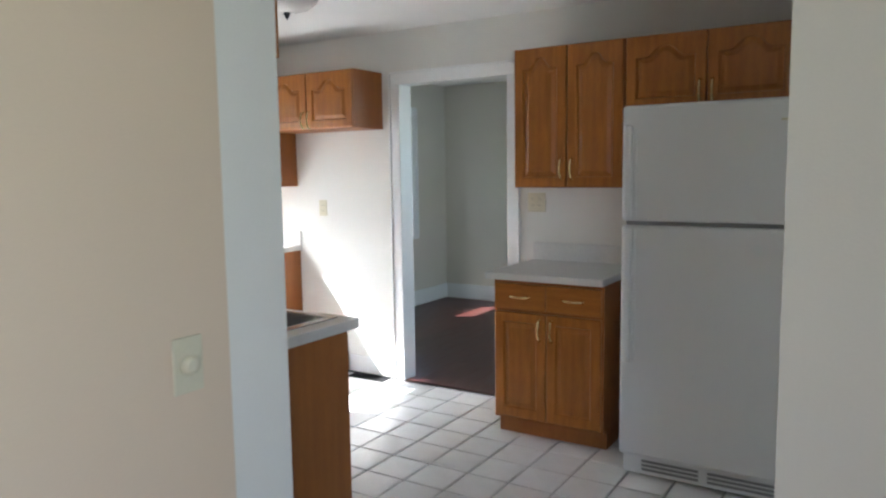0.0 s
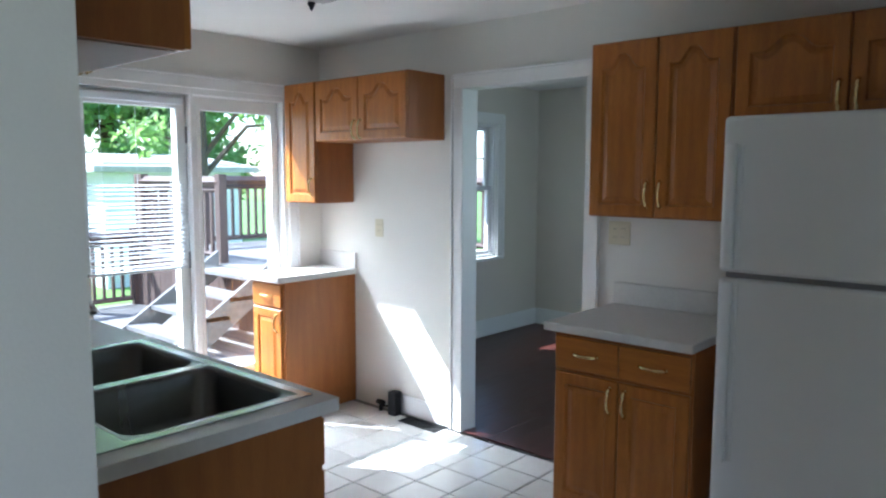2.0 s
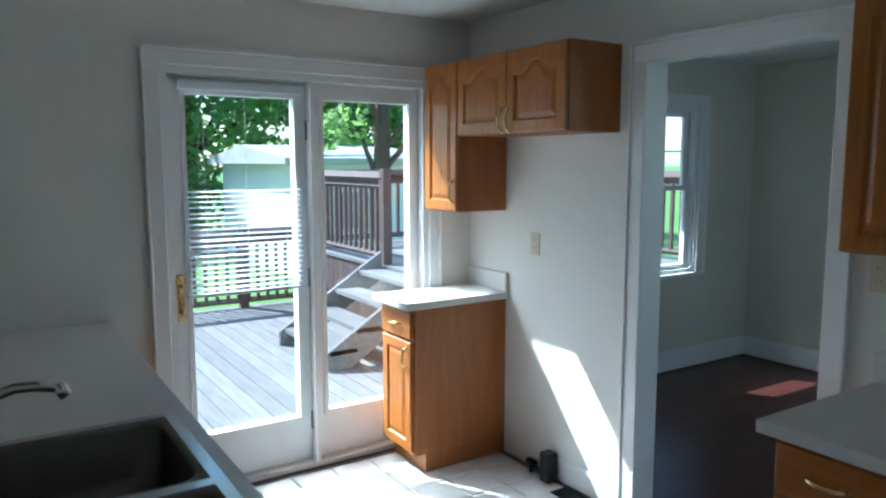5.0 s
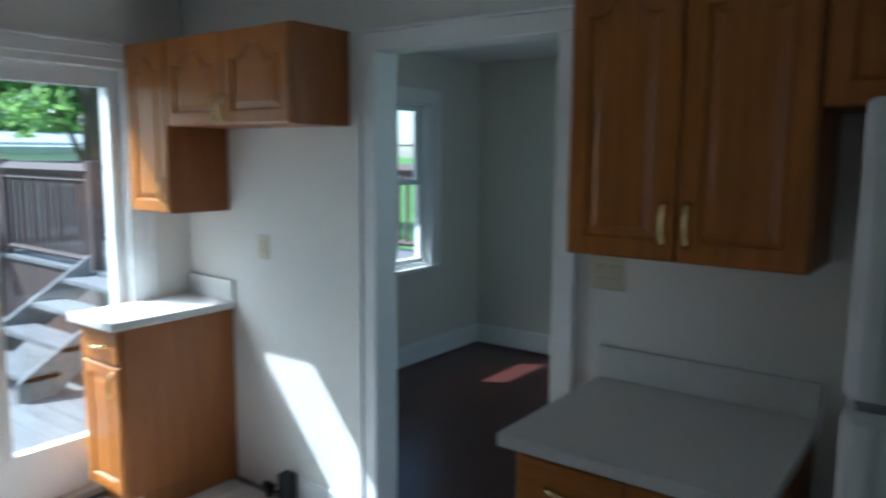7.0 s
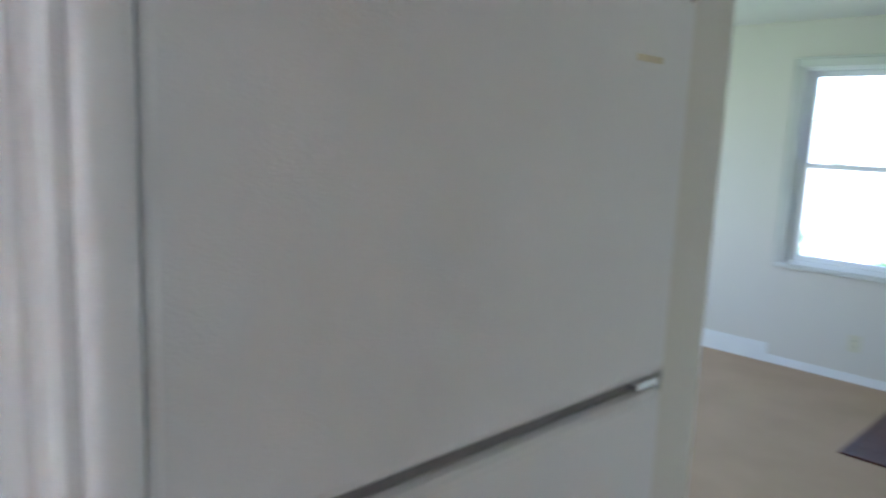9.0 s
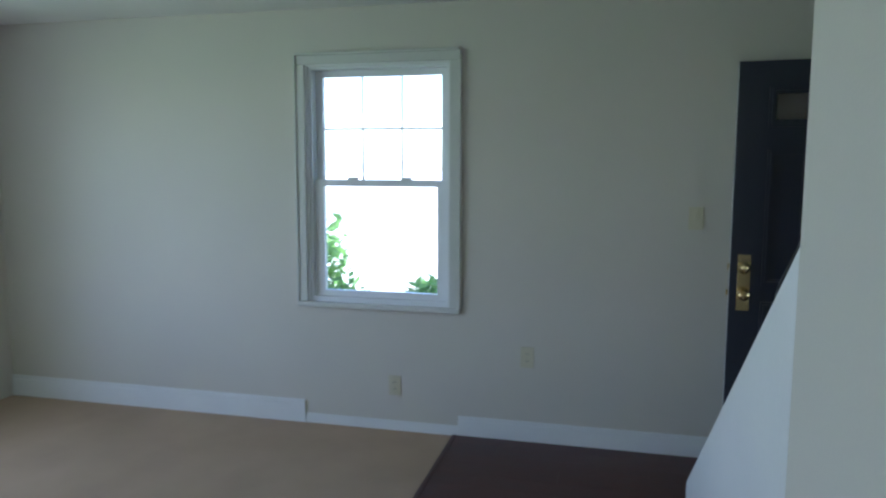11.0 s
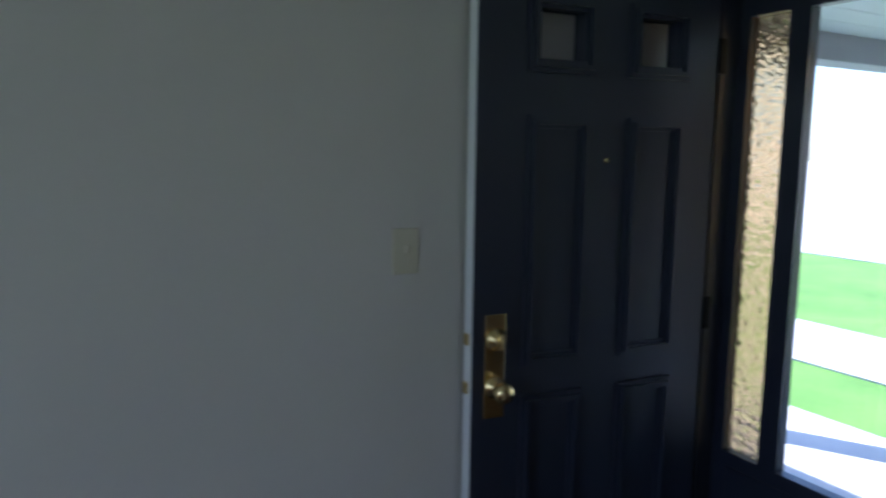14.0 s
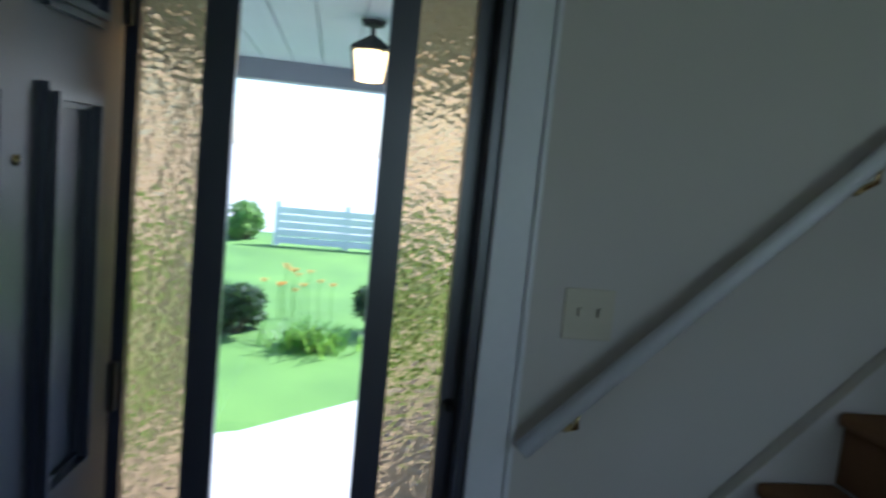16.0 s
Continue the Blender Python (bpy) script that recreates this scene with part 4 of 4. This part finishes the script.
def deck():
    root = thing("deck", "weathered grey wooden deck behind the patio door", "deck")
    y = -5.0
    while y < 2.6:
        part("plank", boxes((-5.45, -0.42, y, y + 0.136, -0.205, -0.17)), M_DECK, root)
        y += 0.142
    part("joists", boxes(*[(x, x + 0.04, -5.0, 2.58, -0.40, -0.206) for x in (-5.3, -4.1, -3.2, -2.3, -1.4, -0.6)]), M_DECKRED, root)
    part("leg", boxes(*[(x, x + 0.1, yy, yy + 0.1, GZ, -0.40) for x in (-5.3, -2.3) for yy in (-4.9, -1.2, 2.4)]), M_DECKRED, root)


deck()


def deck_rail(name, pts, z0, label, height=0.95):
    root = thing(name, label, "railing")
    for (xa, ya), (xb, yb) in zip(pts, pts[1:]):
        n = max(2, round(math.hypot(xb - xa, yb - ya) / 0.13))
        for z, t in ((z0 + 0.09, 0.045), (z0 + height - 0.12, 0.045), (z0 + height - 0.03, 0.03)):
            bm = bmesh.new()
            tube(bm, [(xa, ya, z), (xb, yb, z)], 0.035 if t > 0.04 else 0.065, 4)
            part("rail", bm, M_DECKRED, root)
        for k in range(n):
            u = (k + 0.5) / n
            x, y = xa + (xb - xa) * u, ya + (yb - ya) * u
            part("baluster", boxes((x - 0.018, x + 0.018, y - 0.018, y + 0.018, z0 + 0.10, z0 + height - 0.08)), M_DECKRED, root)
    for x, y in pts:
        part("post", boxes((x - 0.05, x + 0.05, y - 0.05, y + 0.05, z0, z0 + height + 0.06), bevel=0.006), M_DECKRED, root)
    return root


deck_rail("deck_railing", [(-5.35, -4.6), (-5.35, -2.2), (-5.35, 0.3), (-5.35, 1.15)], -0.17, "red-brown stained wooden deck railing")


def deck_stairs():
    root = thing("deck_stairs", "weathered grey open wooden steps up to the raised deck", "steps")
    for k in range(4):
        x = -2.35 - 0.0
        y = 0.05 + 0.27 * k
        part("tread", boxes((-3.3, -2.2, y, y + 0.26, -0.17 + 0.17 * (k + 1) - 0.04, -0.17 + 0.17 * (k + 1))), M_DECK, root)
    for x in (-3.32, -2.24):
        bm = bmesh.new()
        p = [(0.0, -0.17), (0.0, -0.03), (1.13, 0.69), (1.13, 0.40), (0.25, -0.17)]
        lo = [bm.verts.new((x, a, b)) for a, b in p]
        hi = [bm.verts.new((x + 0.04, a, b)) for a, b in p]
        bm.faces.new(lo)
        bm.faces.new(hi[::-1])
        for k in range(5):
            bm.faces.new((lo[k], lo[(k + 1) % 5], hi[(k + 1) % 5], hi[k]))
        part("stringer", bm, M_DECK, root)


deck_stairs()


def upper_deck():
    root = thing("raised_deck", "raised wooden deck platform with a boarded skirt", "deck")
    y = 1.14
    while y < 4.2:
        part("plank", boxes((-5.4, -1.6, y, y + 0.136, 0.50, 0.535)), M_DECK, root)
        y += 0.142
    x = -5.4
    while x < -1.65:
        part("skirt_board", boxes((x, x + 0.13, 1.16, 1.185, -0.17 if x > -5.3 else GZ, 0.498)), M_DECKRED, root)
        x += 0.138
    part("leg", boxes((-5.4, -5.3, 4.05, 4.15, GZ, 0.498), (-1.75, -1.65, 4.05, 4.15, GZ, 0.498)), M_DECKRED, root)


upper_deck()
deck_rail("deck_railing", [(-2.15, 1.22), (-1.65, 1.22)], 0.535, "red-brown stained railing post beside the raised deck", 0.95)
deck_rail("deck_railing", [(-5.3, 1.22), (-5.3, 4.1), (-1.65, 4.1)], 0.535, "red-brown stained railing of the raised deck", 0.95)
deck_rail("deck_railing", [(-3.35, 1.22), (-5.2, 1.22)], 0.535, "short red-brown stained railing of the raised deck", 0.95)
# Added overhang, out of view, that trims the sun patch in the dining room.
setting("sun_block_dining", boxes((-1.25, -0.405, 0.10, 3.4, 2.21, 2.32)), M_SOFFIT, "added white board out of view, shading the dining room window", "eave")


# ---- plants ----
def leaves(bm, centre, spread, n, size, rnd, flat=0.8):
    for _ in range(n):
        d = Vector((rnd.gauss(0, 1), rnd.gauss(0, 1), rnd.gauss(0, flat)))
        d = d.normalized() * (rnd.random() ** 0.45)
        p = Vector(centre) + Vector((d.x * spread[0], d.y * spread[1], d.z * spread[2]))
        a = Euler((rnd.uniform(-1, 1), rnd.uniform(-1, 1), rnd.uniform(0, 6.3))).to_matrix()
        s = size * rnd.uniform(0.6, 1.4)
        vs = [bm.verts.new(p + a @ Vector(c) * s) for c in ((-1, 0, 0), (0, -0.45, 0.08), (1, 0, 0), (0, 0.45, 0.08))]
        bm.faces.new(vs)


def tree(at, height, crown, n, size, seed, label, material=None, clumps=14):
    rnd = random.Random(seed)
    root = thing("tree", label, "tree")
    bm = bmesh.new()
    x, y = at
    top = GZ + height
    tube(bm, [(x, y, GZ - 0.05), (x + 0.05, y, GZ + height * 0.3), (x - 0.05, y + 0.08, GZ + height * 0.6), (x, y, top - crown * 0.4)], [height * 0.035, height * 0.026, height * 0.018, 0.03], 9)
    cs = []
    for k in range(clumps):
        a = rnd.uniform(0, 6.28)
        r = crown * rnd.uniform(0.2, 0.8)
        c = Vector((x + r * math.cos(a), y + r * math.sin(a), top - crown * rnd.uniform(0.1, 1.6)))
        cs.append(c)
        tube(bm, [(x, y, max(GZ + height * 0.25, c.z - crown * 0.5)), (c + Vector((x, y, c.z))) / 2 + Vector((0, 0, -0.1)), c], [height * 0.010, height * 0.006, 0.01], 5)
    part("trunk", bm, M_BARK, root)
    bm = bmesh.new()
    for c in cs:
        s = crown * rnd.uniform(0.28, 0.5)
        leaves(bm, c, (s, s, s * 0.75), n // clumps, size, rnd)
    part("crown", bm, material or M_LEAF, root)
    return root


def bush(at, r, n, size, seed, label, material=None, base=None):
    rnd = random.Random(seed)
    root = thing("bush", label, "bush")
    z = GZ if base is None else base
    bm = bmesh.new()
    for k in range(7):
        a = rnd.uniform(0, 6.28)
        tube(bm, [(at[0], at[1], z - 0.03), (at[0] + 0.6 * r * math.cos(a), at[1] + 0.6 * r * math.sin(a), z + r * rnd.uniform(0.6, 1.3))], [0.02, 0.006], 5)
    part("stems", bm, M_BARK, root)
    bm = bmesh.new()
    for k in range(9):
        a = rnd.uniform(0, 6.28)
        c = (at[0] + 0.5 * r * math.cos(a), at[1] + 0.5 * r * math.sin(a), z + r * rnd.uniform(0.35, 1.25))
        leaves(bm, c, (r * 0.5, r * 0.5, r * 0.42), n // 9, size, rnd)
    part("foliage", bm, material or M_LEAF, root)


# Unseen tree, placed so that its crown breaks up the sun on the deck.
tree((-8.3, -6.8), 8.2, 2.5, 4200, 0.13, 9, "assumed leafy tree out of view, shading the deck")
tree((-8.5, 3.9), 6.5, 2.3, 3400, 0.10, 1, "leafy green tree behind the deck")
tree((-19.0, -5.0), 9.0, 3.6, 5000, 0.2, 2, "broad leafy tree beyond the lawn")
tree((-22.0, 1.0), 10.0, 4.0, 5000, 0.22, 3, "tall leafy tree beyond the garage")
for at, r, seed in (((-16.5, -1.4), 1.9, 41), ((-17.5, 2.0), 2.5, 42), ((-17.0, 5.6), 2.2, 43), ((-18.5, 9.0), 2.6, 44)):
    bush(at, r, 3600, 0.15, seed, "tall loose green shrub at the far lawn edge")
tree((-20.5, 3.4), 10.0, 4.4, 5200, 0.2, 15, "broad pale green tree beyond the deck railing", clumps=22)
tree((-21.5, 8.0), 11.0, 4.4, 7000, 0.22, 16, "tall leafy tree beyond the garage roof")
tree((-17.0, -11.0), 8.0, 3.2, 4000, 0.2, 4, "leafy tree at the lawn edge")
tree((-20.0, 9.0), 10.0, 4.0, 4500, 0.22, 5, "tall leafy tree behind the garage")


def garage():
    root = thing("garage", "white sided garage with a pale shingle roof beyond the deck", "garage")
    x0, x1, y0, y1 = -15.5, -10.5, 3.0, 6.1
    z0, z1 = GZ, GZ + 2.5
    wall = part("wall", boxes((x0, x1, y0, y1, z0 - 0.05, z1)), M_SIDING, root)
    for k in range(14):
        z = z0 + 0.1 + 0.175 * k
        part("siding_board", boxes((x1, x1 + 0.014, y0, y1, z, z + 0.155)), M_SIDING, wall)
    bm = bmesh.new()
    xm = (x0 + x1) / 2
    a = [(x0 - 0.3, z1 - 0.05), (xm, z1 + 0.26), (x1 + 0.3, z1 - 0.05), (x1 + 0.3, z1 - 0.17), (x0 - 0.3, z1 - 0.17)]
    lo = [bm.verts.new((x, y0 - 0.3, z)) for x, z in a]
    hi = [bm.verts.new((x, y1 + 0.3, z)) for x, z in a]
    bm.faces.new(lo)
    bm.faces.new(hi[::-1])
    for k in range(5):
        bm.faces.new((lo[k], lo[(k + 1) % 5], hi[(k + 1) % 5], hi[k]))
    part("roof", bm, M_ROOF, root)
    win = part("window", boxes((x1 + 0.014, x1 + 0.05, 3.9, 4.7, z0 + 0.9, z0 + 1.8)), M_VINYL, root)
    part("pane", boxes((x1 + 0.05, x1 + 0.055, 3.97, 4.63, z0 + 0.97, z0 + 1.73)), M_GASKET, win, "dark garage pane")


garage()

# ---- outside, front ----
PZ = -0.10
def porch_slab():
    pts = [(5.2, YS - 0.152), (5.2, -7.1), (6.3, -6.65), (7.32, -5.79), (8.08, -5.12), (8.6, -4.92), (10.6, -4.92), (10.6, YS - 0.152)]
    bm = bmesh.new()
    f = bm.faces.new([bm.verts.new((x, y, -0.40)) for x, y in pts])
    g = bmesh.ops.extrude_face_region(bm, geom=[f])
    for v in g["geom"]:
        if isinstance(v, bmesh.types.BMVert):
            v.co.z = PZ
    bmesh.ops.recalc_face_normals(bm, faces=bm.faces)
    setting("pavement_porch", bm, M_CONC, "pale concrete porch slab and walk", "pavement")


porch_slab()


def front_ground():
    bm = bmesh.new()
    bmesh.ops.create_grid(bm, x_segments=40, y_segments=40, size=1.0)
    for v in bm.verts:
        v.co = Vector((8 + v.co.x * 40, -46 + v.co.y * 41.5, PZ - 0.06))
    setting("ground_front", bm, M_GRASS, "bright green front lawn", "ground")
    bm = bmesh.new()
    bmesh.ops.create_grid(bm, x_segments=30, y_segments=20, size=1.0)
    for v in bm.verts:
        v.co = Vector((48.3 - 19.95 + v.co.x * 19.9, 10 + v.co.y * 14.9, PZ - 0.06))
    setting("ground_side", bm, M_GRASS, "bright green side lawn", "ground")


front_ground()


def porch():
    root = thing("porch_roof", "white boarded porch ceiling above the front door", "porch roof")
    xe, yf, z = 8.50, -4.98, 1.985
    part("roof", boxes((5.2, xe + 0.12, yf - 0.12, YS - 0.155, z + 0.017, z + 0.32)), M_SOFFIT, root)
    x = 5.2
    while x < xe - 0.2:
        part("soffit_board", boxes((x, x + 0.145, yf + 0.15, YS - 0.157, z, z + 0.015), bevel=0.003), M_SOFFIT, root)
        x += 0.15
    part("beam", boxes((5.2, xe, yf, yf + 0.148, z - 0.10, z + 0.015), bevel=0.004), M_BEAM, root, "grey painted front beam")
    part("beam", boxes((xe - 0.148, xe, yf + 0.15, YS - 0.16, z - 0.10, z + 0.015), bevel=0.004), M_BEAM, root, "grey painted side beam")
    post = thing("porch_post", "white square porch post", "post")
    part("shaft", boxes((8.22, 8.45, -4.97, -4.82, PZ, z - 0.101), bevel=0.008), M_TRIM, post)
    part("base_trim", boxes((8.208, 8.462, -4.982, -4.808, PZ, PZ + 0.06), bevel=0.006), M_TRIM, post)


porch()


def lantern():
    root = thing("porch_lantern", "lit black lantern with amber glass under the porch ceiling", "lantern")
    x, y, z = 7.567, -3.4, 1.984
    bm = bmesh.new()
    turned(bm, (x, y, z), (0, 0, -1), [(0, 0.045), (0.015, 0.040), (0.022, 0.009), (0.045, 0.009), (0.052, 0.022), (0.088, 0.080), (0.096, 0.080)], 6)
    part("cap", bm, M_IRON, root)
    bm = bmesh.new()
    turned(bm, (x, y, z), (0, 0, -1), [(0.097, 0.062), (0.192, 0.047), (0.197, 0.01)], 6)
    part("shade", bm, M_LANTERN, root, "glowing amber glass")
    for k in range(6):
        a = math.pi / 3 * k
        bm = bmesh.new()
        tube(bm, [(x + 0.064 * math.cos(a), y + 0.064 * math.sin(a), z - 0.096), (x + 0.049 * math.cos(a), y + 0.049 * math.sin(a), z - 0.196)], 0.003, 5)
        part("bar", bm, M_IRON, root)


lantern()

for at, r, n, s, seed in (((8.42, -7.6), 0.37, 3600, 0.035, 11), ((7.02, -7.85), 0.37, 3200, 0.035, 12)):
    bush(at, r, n, s, seed, "dense round green shrub on the front lawn", M_LEAFD, PZ - 0.06)
bush((9.95, 1.70), 0.84, 3000, 0.055, 21, "leafy green shrub outside the living room window", M_LEAF, PZ - 0.06)
bush((9.8, 0.50), 0.54, 1700, 0.055, 22, "broad-leaved green shrub below the living room window", M_LEAF, PZ - 0.06)


def daylilies():
    rnd = random.Random(31)
    root = thing("daylilies", "clump of arching daylily leaves with orange blooms", "flowers")
    bm = bmesh.new()
    for _ in range(220):
        x, y = 7.75 + rnd.gauss(0, 0.13), -7.2 + rnd.gauss(0, 0.10)
        a = rnd.uniform(0, 6.28)
        L = rnd.uniform(0.2, 0.40)
        prev = None
        for k in range(5):
            u = k / 4
            p = Vector((x + L * 0.8 * u * math.cos(a), y + L * 0.8 * u * math.sin(a), PZ - 0.06 + L * (1.5 * u - 0.95 * u * u)))
            w = 0.012 * (1 - u) + 0.001
            s = Vector((-math.sin(a) * w, math.cos(a) * w, 0))
            cur = (bm.verts.new(p - s), bm.verts.new(p + s))
            if prev:
                bm.faces.new((prev[0], prev[1], cur[1], cur[0]))
            prev = cur
    part("leaf_clump", bm, M_LILY, root)
    for k in range(14):
        x, y, z = 8.02 + rnd.gauss(0, 0.16), -8.3 + rnd.gauss(0, 0.2), rnd.uniform(0.10, 0.36)
        bm = bmesh.new()
        tube(bm, [(x, y, PZ - 0.06), (x + 0.02, y, z * 0.5), (x, y, z)], 0.003, 5)
        part("stem", bm, M_LEAF, root)
        bm = bmesh.new()
        for j in range(6):
            a = j * math.pi / 3
            bm.faces.new([bm.verts.new((x + r * math.cos(a + o), y + r * math.sin(a + o), z + h)) for r, o, h in ((0.005, 0, 0), (0.03, -0.35, 0.04), (0.055, 0, 0.035), (0.03, 0.35, 0.04))])
        part("bloom", bm, M_FLOWER, root, "orange daylily bloom")


daylilies()


def board_fence():
    root = thing("fence", "white board fence across the front lawn", "fence")
    g = PZ - 0.06
    for k in range(5):
        part("board", boxes((4.9, 8.5, -13.76, -13.73, g + 0.05 + 0.13 * k, g + 0.165 + 0.13 * k)), M_SIDING, root)
    for x in (4.9, 6.1, 7.3, 8.5):
        part("post", boxes((x, x + 0.1, -13.86, -13.765, g, g + 0.78)), M_TRIM, root)


board_fence()
setting("pavement_drive", boxes((11.6, 48.0, -4.3, 24.8, PZ - 0.2, PZ - 0.045)), M_CONC, "pale concrete driveway beside the house", "pavement")
setting("pavement_walk", boxes((9.15, 11.599, -7.45, -6.1, PZ - 0.2, PZ - 0.045)), M_CONC, "pale concrete walk across the front lawn", "pavement")
setting("pavement_apron", boxes((11.8, 48.0, -15.599, -12.3, PZ - 0.2, PZ - 0.045), (11.6, 48.0, -7.45, -4.301, PZ - 0.2, PZ - 0.045)), M_CONC, "pale sunlit concrete apron at the lawn edge", "pavement")
# Added sheet: stands in for the washed-out white at the horizon.
setting("pale_far_sheet", boxes((48.4, 260.0, -12.0, 200.0, PZ - 0.9, PZ - 0.05)), M_CONC, "added pale concrete sheet that whitens the far view", "pavement")
tree((30.0, -50.0), 5.6, 1.6, 3600, 0.13, 6, "young leafy tree on the far lawn")
setting("road", boxes((-150.0, 150.0, -400.0, -15.6, PZ - 0.3, PZ - 0.05)), M_CONC, "pale sunlit concrete road beyond the front lawn", "road")
tree((30.0, -9.0), 8.0, 3.2, 3000, 0.2, 7, "leafy tree beyond the driveway")
tree((30.0, 22.5), 6.0, 2.6, 3600, 0.2, 8, "leafy tree beyond the side lawn")
bush((9.15, -14.3), 0.45, 2500, 0.07, 23, "round shrub on the far lawn", M_LEAF, PZ - 0.06)


# ---- floors laid in pieces ----
def tiles():
    root = bpy.data.objects["floor_subfloor"]
    P = 0.222
    bm = bmesh.new()
    box(bm, -P / 2 + 0.004, P / 2 - 0.004, -P / 2 + 0.004, P / 2 - 0.004, -0.012, 0.0, 0.003, 1)
    finish(bm)
    me = bpy.data.meshes.new("tile")
    bm.to_mesh(me)
    bm.free()
    me.materials.append(M_TILE)
    x0, y0 = 1.315 + P / 2, -0.03 - P / 2
    for i in range(-6, 12):
        for j in range(0, 12):
            x, y = x0 + i * P, y0 - j * P
            if x - P / 2 > WX - 0.15 and y - P / 2 > SY - 0.2 and x + P / 2 < PX1 + 0.02:
                ob = new("tile", me)
                ob.location = (x, y, 0)
                ob.parent = root


tiles()
setting("floor_hall", boxes((2.925, 5.0, -6.5, SY - 0.16, -0.016, 0.0005)), M_CARPET, "beige hall carpet", "floor")


def planks(parent, x0, x1, y0, y1, w, length, z, along="x", material=M_WOODF):
    rnd = random.Random(9)
    a0, a1, b0, b1 = (x0, x1, y0, y1) if along == "x" else (y0, y1, x0, x1)
    b = b0
    while b < b1 - 0.01:
        a = a0 - rnd.uniform(0, length * 0.8)
        bb = min(b + w - 0.0012, b1)
        while a < a1:
            s, e = max(a, a0), min(a + length - 0.0012, a1)
            if e - s > 0.03:
                part("plank", boxes((s, e, b, bb, z - 0.006, z) if along == "x" else (b, bb, s, e, z - 0.006, z)), material, parent)
            a += length
        b += w


planks(bpy.data.objects["floor_dining_base"], DWX + 0.001, PX0 - 0.001, 0.061, DNY - 0.001, 0.13, 1.25, 0.0, "y")
pad = setting("floor_entry_pad", boxes((6.90, XE - 0.02, YS + 0.02, -0.27, 0.0102, 0.012)), M_WOODF, "dark red laminate entry floor", "floor")
planks(pad, 6.90, XE - 0.02, YS + 0.03, -0.265, 0.13, 1.25, 0.0185, "y")
part("edge_strip", boxes((6.875, 6.8995, YS + 0.02, -0.24, 0.0102, 0.022), (6.90, XE - 0.02, -0.2645, -0.24, 0.0102, 0.022), bevel=0.003), M_WOODF, pad)
tagged(part("threshold_strip", boxes((1.261, 2.073, -0.004, 0.06, 0.0008, 0.006), bevel=0.002), M_WOODF), "dark wooden threshold strip in the dining doorway", "threshold", kind="structure")
